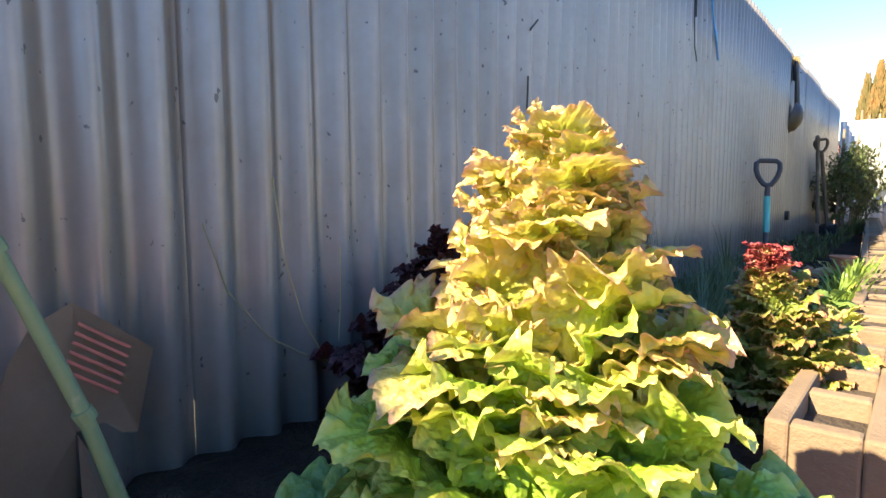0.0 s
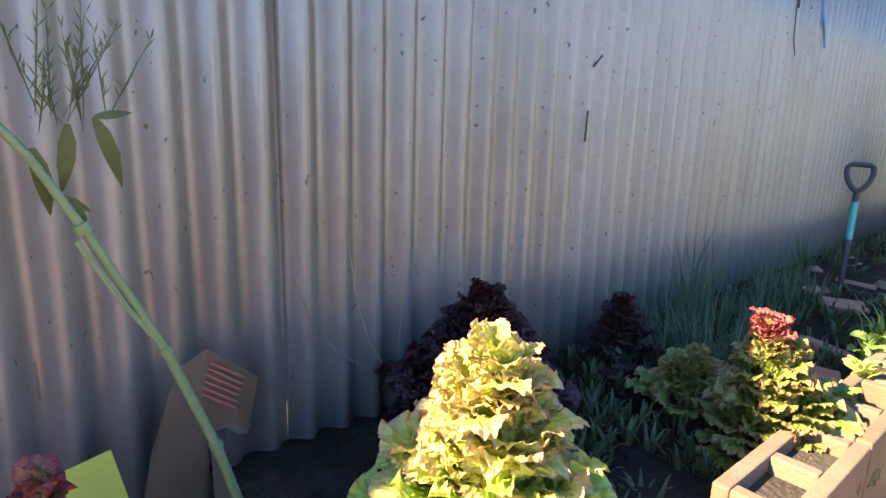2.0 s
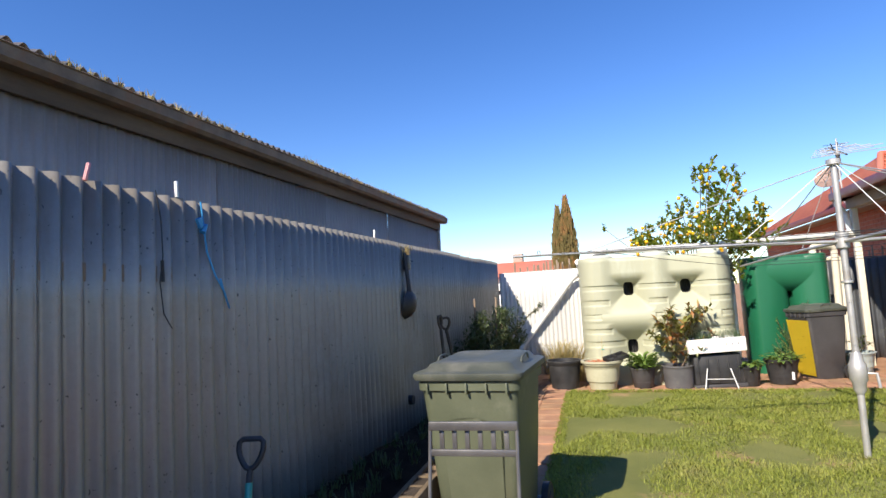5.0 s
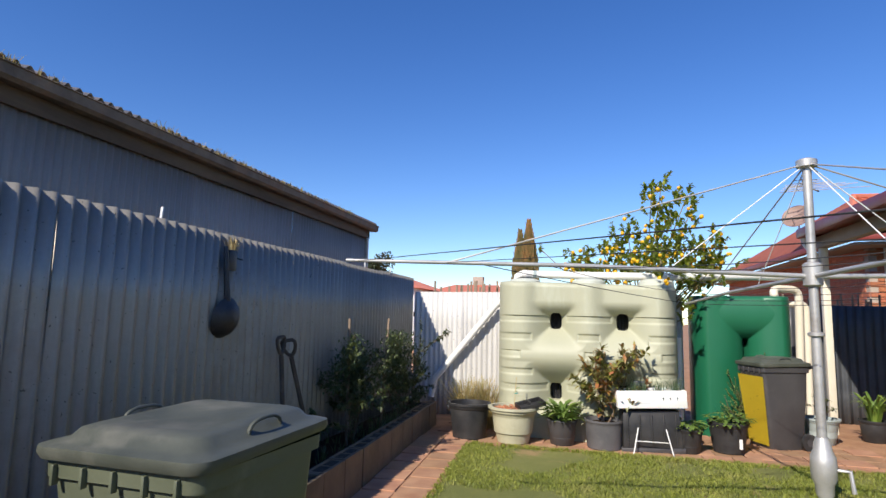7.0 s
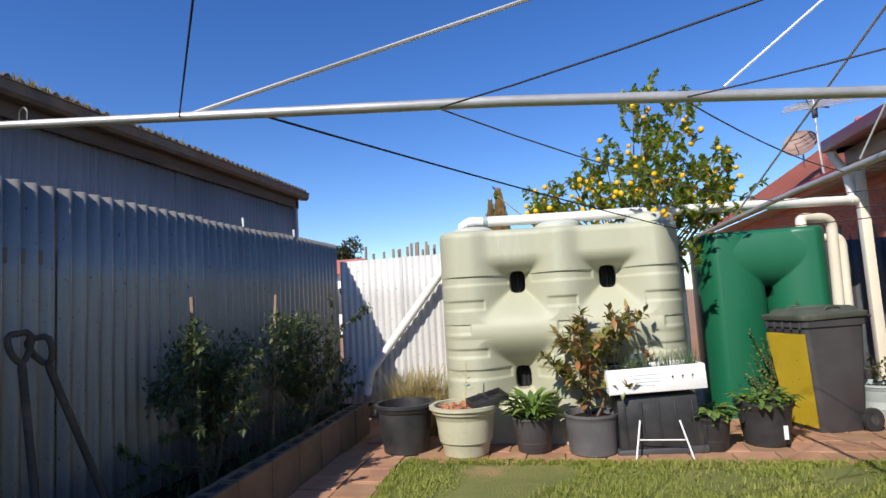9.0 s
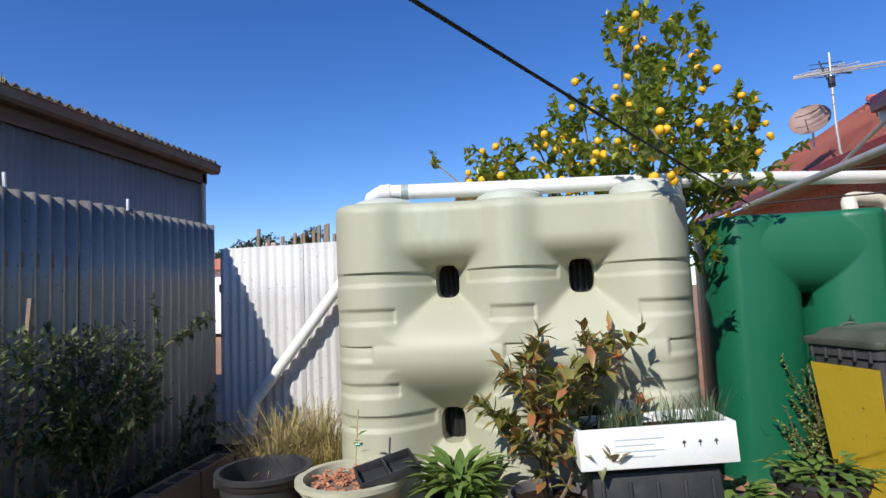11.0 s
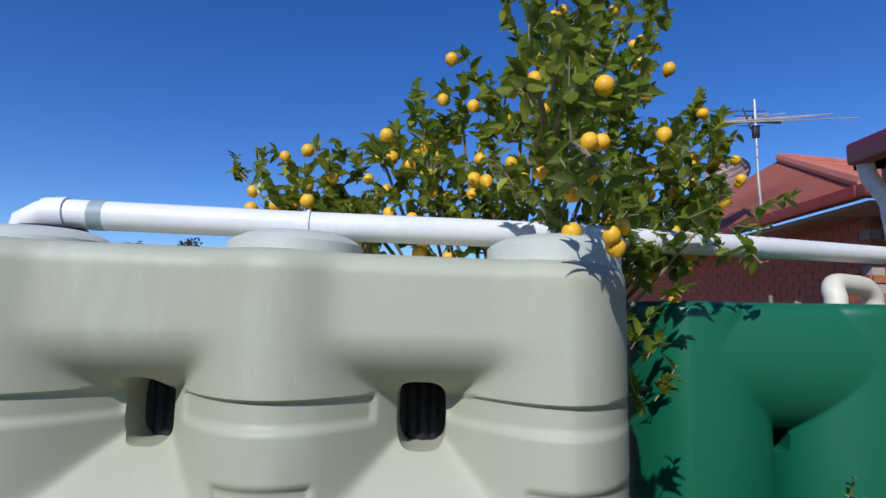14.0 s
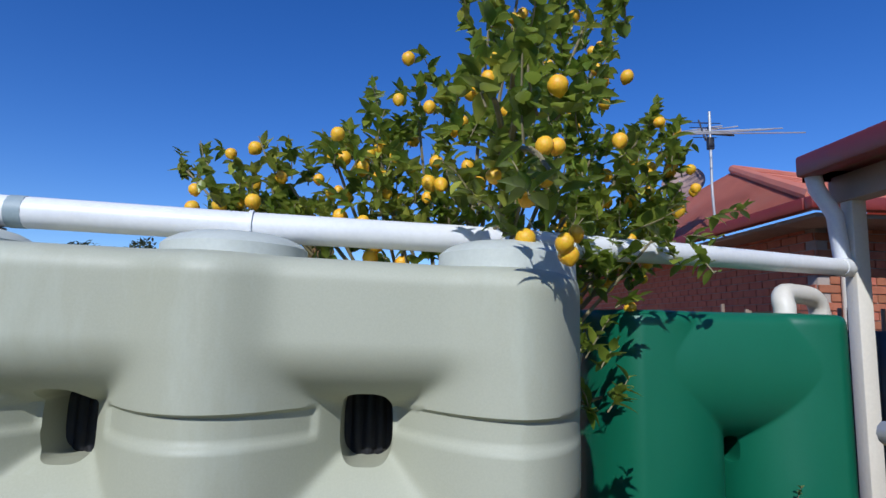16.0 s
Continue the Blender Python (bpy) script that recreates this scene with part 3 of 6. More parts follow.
# ---- rainwater tanks ----
def water_tank(name, x0, x1, y0, H, depth, cols, rows, half_x, half_z, hmin, hole_r, grooves, material, label, end_r=0.24, top_r=0.07, step=0.0095, y_turn=0.0, half_up=0.2, amp_up=0.84, drop=0.0, soft=16, form=None):
    """A moulded slimline tank: vertical and level rolls that meet in groins round pinched holes through its body."""
    nx, nz = int((x1 - x0) / step), int(H / step)
    V, F = [], []

    def half(x, z):
        u = min(min(abs(x - c) for c in cols) / half_x, 1.0)
        r = min(rows, key=lambda q: abs(z - q))
        up = z > r + hole_r[1] * 0.5
        w = min(abs(z - r - (hole_r[1] * 0.5 if up else 0)) / ((half_up if r == max(rows) else half_z - hole_r[1] * 0.5) if up else half_z), 1.0)
        V1 = math.sin(u * math.pi / 2)
        H1 = amp_up * math.sqrt(max(1 - (1 - w) ** 2.0, 0)) if up and r == max(rows) else math.sin(w * math.pi / 2) * (1.03 if z > min(rows) or len(rows) == 1 else 0.95)
        h = hmin + (depth - hmin) * (form(x, z) if form else min((max(V1, 0) ** soft + max(H1, 0) ** soft) ** (1 / soft), max(V1, H1, 1.0)))
        for za, zb, xa, xb, dd in grooves:
            if xa < x < xb and zb - 0.01 < z < za + 0.01:
                e = min((za + 0.01 - z) / 0.006, (z - zb + 0.01) / 0.018, (x - xa) / 0.014, (xb - x) / 0.014, 1.0)
                h -= dd * max(e, 0)
        d = min(x - x0, x1 - x)
        if d < end_r:
            h *= math.sqrt(max(1 - ((end_r - d) / end_r) ** 2, 0.0)) * 0.92 + 0.08 * d / end_r
        if H - z < top_r:
            h -= top_r * (1 - math.sqrt(max(1 - ((top_r - (H - z)) / top_r) ** 2, 0)))
        return max(h, 0.004)

    def snap(x, z):
        for c in cols:
            for r in rows:
                dx, dz = (x - c) / hole_r[0], (z - r) / hole_r[1]
                q = (abs(dx) ** 3.5 + abs(dz) ** 3.5) ** (1 / 3.5)
                lim = step / min(hole_r) * 0.75
                if abs(q - 1) < lim and q > 0:
                    return c + (x - c) / q, r + (z - r) / q, True
                if q < 1:
                    return x, z, False
        return x, z, None

    inside = {}
    for side in (-1, 1):
        for j in range(nz + 1):
            for i in range(nx + 1):
                # rows of points crowd together near the ends so that the rounded ends stay smooth
                s = i / nx
                x = x0 + (x1 - x0) * s
                z = H * j / nz
                x, z, _ = snap(x, z)
                V.append((x, y0 + side * half(x, z), z - drop * s * max((z - 1.58) / (H - 1.58), 0)))
    n1 = (nx + 1) * (nz + 1)
    gone = set()
    for j in range(nz):
        for i in range(nx):
            cx, cz = x0 + (x1 - x0) * (i + 0.5) / nx, H * (j + 0.5) / nz
            for c in cols:
                for r in rows:
                    if (abs((cx - c) / hole_r[0]) ** 3.5 + abs((cz - r) / hole_r[1]) ** 3.5) < 1:
                        gone.add((i, j))
    idx = lambda i, j: j * (nx + 1) + i
    for j in range(nz):
        for i in range(nx):
            if (i, j) in gone:
                for (di, dj, a, b) in ((-1, 0, idx(i, j), idx(i, j + 1)), (1, 0, idx(i + 1, j + 1), idx(i + 1, j)), (0, -1, idx(i + 1, j), idx(i, j)), (0, 1, idx(i, j + 1), idx(i + 1, j + 1))):
                    if (i + di, j + dj) not in gone:
                        F.append((a, b, b + n1, a + n1))
                continue
            a = (idx(i, j), idx(i + 1, j), idx(i + 1, j + 1), idx(i, j + 1))
            F.append(a)
            F.append(tuple(q + n1 for q in a[::-1]))
    for i in range(nx):
        F.append((idx(i, nz), idx(i + 1, nz), idx(i + 1, nz) + n1, idx(i, nz) + n1))
        F.append((idx(i + 1, 0), idx(i, 0), idx(i, 0) + n1, idx(i + 1, 0) + n1))
    for j in range(nz):
        F.append((idx(0, j + 1), idx(0, j), idx(0, j) + n1, idx(0, j + 1) + n1))
        F.append((idx(nx, j), idx(nx, j + 1), idx(nx, j + 1) + n1, idx(nx, j) + n1))
    t = thing(name, pose(0, 0, -0.02, 0, 0, y_turn), label, "water tank")
    body = grid_mesh("body", V, F, material, t)
    return t


def ribbed(x, y, z, hw, hh):
    """An upright panel with rounded ribs."""
    bm = bmesh.new()
    n = 48
    top, low = ([bm.verts.new((x - hw + 2 * hw * i / n, y - 0.010 * abs(math.sin(math.pi * 5 * i / n)), zz)) for i in range(n + 1)] for zz in (z + hh, z - hh))
    for i in range(n):
        bm.faces.new((low[i], low[i + 1], top[i + 1], top[i]))
    bmesh.ops.solidify(bm, geom=bm.faces[:], thickness=0.006)
    return bm


G = []
for za, zb, le, ce in ((1.505, 1.44, 2.12, 0.27), (1.29, 1.22, 1.92, 0.13), (1.085, 1.015, 1.79, 0.06), (0.87, 0.81, 1.93, 0.13), (0.69, 0.62, 2.10, 0.26)):
    G += [(za, zb, 1.40, le, 0.018), (za, zb, 3.38 - (le - 1.79), 3.9, 0.018), (za, zb, 2.585 - ce, 2.585 + ce, 0.018)]
tank = water_tank("rainwater_tank", 1.47, 3.605, 10.76, 1.935, 0.43, (2.19, 2.98), (1.45, 0.60), 0.395, 0.42, 0.07, (0.072, 0.100), G, M_tank,
                  "pale green slimline rainwater tank with moulded rolls and holes", drop=0.055)
for lx in (1.80, 2.585, 3.37):
    part("lid", lathe([(0.205, 1.84), (0.20, 1.937), (0.185, 1.95), (0.16, 1.963), (0.13, 1.972), (0.0, 1.976)], 36), M_lid, tank).matrix_basis = pose(lx, 10.62, 0)
part("inlet_strainer", lathe([(0.10, 0.0), (0.10, 0.015), (0.075, 0.02), (0.0, 0.022)], 24), M_cable, tank, "black mesh strainer").matrix_basis = pose(1.80, 10.66, 1.97)
# added black ribbed panels stand in for the shaded fence seen through the holes
for hx in (2.19, 2.98):
    for hz in (1.45, 0.60):
        part("hole_shade_panel", ribbed(hx, 10.715, hz, 0.09, 0.12), M_black, tank, "black ribbed panel standing in for the shade in the hole")
def arch(x, z):
    """Two upright columns joined by a level roll along the top, meeting in sharp groins."""
    def bulge(d, w):
        return (1 - min(abs(d) / w, 1.0) ** 2.3) ** (1 / 2.3)
    left = bulge(max(x - 4.08, 0), 0.43) if x > 4.08 else 1.0
    right = bulge(max(4.90 - x, 0), 0.39) if x < 4.90 else 1.0
    roll = bulge(max(1.60 - z, 0), 0.35) if z < 1.60 else 1.0 - 0.10 * ((z - 1.60) / 0.2) ** 2
    return max(left, right, roll * 0.985)


gt = water_tank("green_water_tank", 3.88, 5.06, 11.62, 1.815, 0.38, (4.51,), (1.225,), 0.42, 0.46, 0.03, (0.035, 0.06), [], M_gtank,
                "dark green slimline rainwater tank with a pinched hole", 0.17, 0.05, form=arch)
part("lid_rim", lathe([(0.20, 1.79), (0.20, 1.812), (0.185, 1.82), (0.17, 1.815), (0.0, 1.825)], 32), M_gtank, gt).matrix_basis = pose(4.80, 11.60, 0)
part("moulded_step", cube(4.66, 4.96, 11.285, 11.40, 1.735, 1.80, 0.015), M_gtank, gt)
# added black panel: the deep shade of the pinched hole, put in as colour
part("hole_shade_panel", ribbed(4.51, 11.62, 1.225, 0.06, 0.09), M_black, gt, "black ribbed panel standing in for the shade in the hole")
part("valve", tube([(4.0, 11.27, 0.62), (4.12, 11.24, 0.38)], 0.012, 8), M_gtank, gt)


def pipe(name, pts, r, material, label, rings=()):
    t = thing(name, pose(0, 0, 0), label, "pipe")
    part("tube", tube(pts, r, 14), material, t)
    for a, b in rings:
        part("socket", tube([a, b], r * 1.14, 14), material, t)
    return t


PX = [(1.70, 10.68, 1.95), (1.705, 10.68, 1.985), (1.75, 10.685, 2.012), (1.82, 10.69, 2.018), (2.585, 10.775, 2.006), (3.40, 10.88, 2.002), (4.4, 11.39, 2.045), (5.60, 12.04, 2.09)]
p = pipe("feed_pipe", PX, 0.048, M_pvc, "white plastic feed pipe lying along the tank tops",
         [((1.76, 10.685, 2.014), (1.83, 10.691, 2.018)), ((2.575, 10.774, 2.0062), (2.587, 10.7753, 2.006)), ((5.52, 12.0, 2.089), (5.62, 12.05, 2.09))])
part("tape", tube([(1.90, 10.699, 2.0167), (1.945, 10.704, 2.016)], 0.0495, 14), M_bluepot, p, "blue-grey tape wound round the pipe")
pipe("down_pipe", [(5.60, 12.06, 2.05), (5.56, 12.06, 2.40), (5.46, 12.06, 2.55), (5.44, 12.06, 2.64)], 0.045, M_white, "white downpipe dropping from the verandah gutter", [((5.60, 12.06, 2.06), (5.594, 12.06, 2.14))])
pipe("overflow_pipe", [(4.92, 11.62, 1.78)] + bend((4.92, 11.62, 1.84), (4.92, 11.66, 1.91), (5.0, 11.7, 1.91)) + bend((5.16, 11.8, 1.91), (5.28, 11.86, 1.91), (5.28, 11.86, 1.80)) + [(5.24, 11.86, 0.0)], 0.05, M_cream, "cream bent pipe rising from the green tank")
pipe("drain_pipe", [(5.10, 11.95, 1.72)] + bend((5.30, 11.95, 1.72), (5.39, 11.95, 1.72), (5.39, 11.95, 1.62)) + [(5.37, 11.95, 0.0)], 0.045, M_cream, "cream drain pipe beside the bent one")
pipe("wall_pipe", [(3.69, 11.3, 1.25), (3.69, 11.3, 0.0)], 0.05, M_pvc, "white pipe standing between the two tanks")
pipe("brace_pipe", [(1.46, 10.95, 1.90), (1.48, 11.3, 1.75), (1.42, 11.52, 1.72), (1.30, 11.54, 1.64), (0.40, 11.56, 0.56), (0.36, 11.5, 0.30)], 0.045, M_pvc, "white pipe slanting down across the back fence")


# ---- wheelie bins ----
def wheelie_bin(name, m, body_mat, lid_mat, label, front=None):
    """A two-wheeled bin; its front faces local -y."""
    b = thing(name, m, label, "wheelie bin")
    bm = bmesh.new()
    prof = [(0.0, 0.205, -0.20, 0.24), (0.02, 0.215, -0.22, 0.25), (0.55, 0.25, -0.275, 0.29), (0.90, 0.268, -0.32, 0.31), (0.905, 0.285, -0.335, 0.33), (0.96, 0.287, -0.337, 0.333)]
    rings = []
    for z, hw, ya, yb in prof:
        ring = []
        r = 0.05
        for cx, cy, a0 in ((hw - r, ya + r, -90), (hw - r, yb - r, 0), (-hw + r, yb - r, 90), (-hw + r, ya + r, 180)):
            for q in range(5):
                a = radians(a0 + q * 22.5)
                ring.append(bm.verts.new((cx + r * math.cos(a), cy + r * math.sin(a), z)))
        rings.append(ring)
    for r0, r1 in zip(rings, rings[1:]):
        for k in range(len(r0)):
            bm.faces.new((r0[k], r0[(k + 1) % len(r0)], r1[(k + 1) % len(r0)], r1[k]))
    bm.faces.new(rings[0][::-1])
    part("body", bm, body_mat, b)
    # lid: dished top with a raised panel and an overhanging lip
    bm = bmesh.new()
    rings = []
    for z, ins in ((0.965, -0.012), (0.985, -0.02), (1.005, -0.018), (1.012, 0.0), (1.02, 0.035), (1.05, 0.055), (1.06, 0.08), (1.062, 0.12), (1.055, 0.14)):
        ring = []
        r = 0.06
        hw, ya, yb = 0.29 - ins, -0.345 + ins, 0.335 - ins
        for cx, cy, a0 in ((hw - r, ya + r, -90), (hw - r, yb - r, 0), (-hw + r, yb - r, 90), (-hw + r, ya + r, 180)):
            for q in range(5):
                a = radians(a0 + q * 22.5)
                ring.append(bm.verts.new((cx + r * math.cos(a), cy + r * math.sin(a), z + 0.012 * (cy > 0))))
        rings.append(ring)
    for r0, r1 in zip(rings, rings[1:]):
        for k in range(len(r0)):
            bm.faces.new((r0[k], r0[(k + 1) % len(r0)], r1[(k + 1) % len(r0)], r1[k]))
    bm.faces.new(rings[-1])
    bm.faces.new(rings[0][::-1])
    lid = part("lid", bm, lid_mat, b)
    for sx in (-1, 1):
        part("handle", tube(bend((sx * 0.245, -0.08, 1.02), (sx * 0.25, -0.09, 1.075), (sx * 0.25, 0.0, 1.075), 5) + bend((sx * 0.25, 0.02, 1.075), (sx * 0.25, 0.1, 1.075), (sx * 0.245, 0.09, 1.02), 5), 0.007, 8), lid_mat, lid)
    part("push_handle", tube([(-0.24, 0.33, 0.95), (-0.24, 0.40, 0.97), (0.24, 0.40, 0.97), (0.24, 0.33, 0.95)], 0.014, 8), body_mat, b)
    for sx in (-1, 1):
        part("hinge", box(bmesh.new(), sx * 0.17 - 0.03, sx * 0.17 + 0.03, 0.30, 0.40, 0.955, 1.0, 0.008), lid_mat, b)
        w = part("wheel", tube([(sx * 0.25, 0.27, 0.1), (sx * 0.29, 0.27, 0.1)], 0.1, 20), M_black, b)
        part("hub", tube([(sx * 0.245, 0.27, 0.1), (sx * 0.296, 0.27, 0.1)], 0.045, 14), M_gbin, w)
    part("axle", tube([(-0.26, 0.27, 0.1), (0.26, 0.27, 0.1)], 0.012, 8), M_steel, b)
    for k in range(5):
        part("rib", box(bmesh.new(), -0.22 + k * 0.11 - 0.006, -0.22 + k * 0.11 + 0.006, -0.352, -0.33, 0.885, 0.95, 0.003), body_mat, b)
    # raised front panel
    if front:
        bm = bmesh.new()
        vs = [bm.verts.new(v) for v in ((-0.205, -0.237, 0.05), (0.205, -0.237, 0.05), (0.262, -0.326, 0.85), (-0.262, -0.326, 0.85))]
        f = bm.faces.new(vs)
        bmesh.ops.solidify(bm, geom=[f], thickness=0.012)
        part("front_panel", bm, front, b, "worn yellow front panel")
    else:
        bm = bmesh.new()
        vs = []
        for k in range(13):
            a = math.pi * k / 12
            vs.append(bm.verts.new((0.17 * math.cos(a), -0.296 - 0.028 * math.sin(a), 0.66 + 0.09 * math.sin(a))))
        vs += [bm.verts.new((-0.14, -0.226, 0.06)), bm.verts.new((0.14, -0.226, 0.06))]
        f = bm.faces.new(vs)
        bmesh.ops.solidify(bm, geom=[f], thickness=0.016)
        part("front_panel", bm, body_mat, b)
    return b


wheelie_bin("green_wheelie_bin", pose(1.19, 5.28, 0.0, 0, 0, -3) @ Matrix.Diagonal((1.10, 1.10, 1.0, 1)), M_bin, M_binlid, "faded olive green wheelie bin standing on the path")
yb = wheelie_bin("yellow_wheelie_bin", pose(4.65, 10.86, 0.05, 0, 0, -70) @ Matrix.Diagonal((0.86, 0.86, 0.95, 1)), M_gbin, M_binlid, "dark grey wheelie bin with a worn yellow side", M_yellow)


# ---- folding slatted chair ----
ch = thing("folding_chair", pose(1.39, 4.04, 0.0, 0, 0, 3), "dark steel folding chair with a slatted seat before the bin", "chair")
for sx in (-1, 1):
    part("front_leg", tube([(sx * 0.19, -0.17, 0.0), (sx * 0.20, 0.10, 0.46), (sx * 0.20, 0.19, 0.88)], 0.009, 8), M_chair, ch)
    part("back_leg", tube([(sx * 0.165, 0.20, 0.0), (sx * 0.175, -0.02, 0.36), (sx * 0.18, -0.10, 0.44)], 0.009, 8), M_chair, ch)
    part("seat_rail", tube([(sx * 0.175, -0.17, 0.44), (sx * 0.175, 0.16, 0.455)], 0.008, 8), M_chair, ch)
    part("foot_cap", tube([(sx * 0.19, -0.175, 0.0), (sx * 0.19, -0.165, 0.022)], 0.013, 8), M_black, ch)
for k in range(8):
    xx = -0.175 + k * 0.05
    bm = box(bmesh.new(), xx - 0.019, xx + 0.019, -0.19, 0.16, 0.458, 0.468, 0.003)
    box(bm, xx - 0.019, xx + 0.019, -0.205, -0.188, 0.435, 0.467, 0.004)
    part("seat_slat", bm, M_chair, ch)
part("back_rail", box(bmesh.new(), -0.205, 0.205, 0.172, 0.186, 0.845, 0.885, 0.004), M_chair, ch)
part("back_rail", box(bmesh.new(), -0.20, 0.20, 0.157, 0.171, 0.735, 0.765, 0.004), M_chair, ch)
for k in range(6):
    xx = -0.15 + k * 0.06
    part("back_slat", box(bmesh.new(), xx - 0.011, xx + 0.011, 0.164, 0.174, 0.76, 0.85, 0.002, pose(0, 0, 0, -2)), M_chair, ch)
part("stretcher", tube([(-0.195, -0.05, 0.20), (0.195, -0.05, 0.20)], 0.007, 8), M_chair, ch)
part("stretcher", tube([(-0.17, 0.12, 0.13), (0.17, 0.12, 0.13)], 0.007, 8), M_chair, ch)


# ---- rotary clothes hoist ----
HX, HY = 3.83, 7.05
ho = thing("clothes_hoist", pose(HX, HY, 0), "old galvanised rotary clothes hoist with sagging lines", "clothes hoist")
part("mast", tube([(0, 0, -0.05), (0, 0, 0.62), (0, 0, 1.78)], 0.025, 16), M_steel, ho)
part("upper_mast", tube([(0, 0, 1.6), (0, 0, 2.36)], 0.024, 16), M_steel, ho)
part("gear_box", lathe([(0.030, 0.50), (0.045, 0.53), (0.047, 0.58), (0.062, 0.61), (0.065, 0.68), (0.062, 0.73), (0.047, 0.76), (0.042, 0.80), (0.030, 0.83)], 20), M_steel, ho)
part("crank", tube([(0.05, 0.0, 0.66), (0.12, -0.02, 0.66), (0.13, -0.03, 0.55)], 0.012, 8), M_steel, ho)
part("cap", lathe([(0.03, 2.35), (0.055, 2.36), (0.055, 2.40), (0.03, 2.41), (0.0, 2.41)], 16), M_steel, ho)
part("collar", lathe([(0.034, 1.66), (0.05, 1.67), (0.05, 1.79), (0.034, 1.80)], 16), M_steel, ho)
part("collar", lathe([(0.034, 1.38), (0.042, 1.385), (0.042, 1.40), (0.034, 1.405)], 16), M_steel, ho)
tips = []
for k in range(4):
    tip = (Vector((-2.58, -0.62, 1.76)), Vector((-0.31, 2.40, 1.63)), Vector((2.58, 0.62, 1.76)), Vector((0.32, -2.5, 1.76)))[k]
    tips.append(tip)
    arm = part("arm", tube([(0, 0, 1.72), tip * 0.5 + Vector((0, 0, 0.875)), tip], [0.0145, 0.0135, 0.0095], 10), M_steel, ho)
    part("end_cap", tube([tip * 0.992 + Vector((0, 0, 0.014)), tip * 1.008 + Vector((0, 0, -0.014))], 0.0112, 10), M_steel, arm)
    hk = tip * 0.93 + Vector((0, 0, 0.122))
    part("hook", tube([hk + Vector((0, 0, 0.010))] + bend(hk + Vector((0.0, 0, 0.03)), hk + Vector((0.012, 0, 0.05)), hk + Vector((0.022, 0, 0.028)), 5) + [hk + Vector((0.022, 0, -0.004))], 0.003, 6), M_pan, arm)
    part("stay", tube([(0, 0, 2.38), tip * 0.78 + Vector((0, 0, 0.39))], 0.005, 6), M_steel, ho)
    part("tie_line", tube([(0, 0, 2.38), tip * 0.30 + Vector((0, 0, 1.235))], 0.0035, 6), M_white, ho)
for ring in (0.99, 0.79, 0.56, 0.34):
    for k in range(4):
        if k in (0, 3) and ring > 0.6:
            continue
        a, b = tips[k] * ring, tips[(k + 1) % 4] * ring
        a.z, b.z = (1.73 + (q.z - 1.73) * ring for q in (tips[k], tips[(k + 1) % 4]))
        sag = 0.07 * ring
        pts = [a.lerp(b, q / 8) - Vector((0, 0, sag * 4 * (q / 8) * (1 - q / 8))) for q in range(9)]
        part("line", tube(pts, 0.0022 if ring < 0.9 else 0.003, 5), M_cable if k % 2 else M_chair, ho)


a, b = tips[0] * 0.72, tips[1] * 0.99
a.z, b.z = 1.755, 1.632
part("line", tube([a.lerp(b, q / 12) - Vector((0, 0, 0.012 * 4 * (q / 12) * (1 - q / 12))) for q in range(13)], 0.003, 6), M_cable, ho)
for f, mid, rad in ((0.985, Vector((-1.271, -2.05, 1.665)), 0.0020), (0.79, Vector((-0.768, -2.05, 1.645)), 0.0018)):
    a, b = tips[0] * f, tips[3] * f
    a.z = b.z = 1.757
    far = a + (mid - a) * 1.7
    part("line", tube([a, mid] + bend(mid.lerp(far, 0.7), far, far.lerp(b, 0.3), 6) + [b], rad, 6), M_cable, ho)


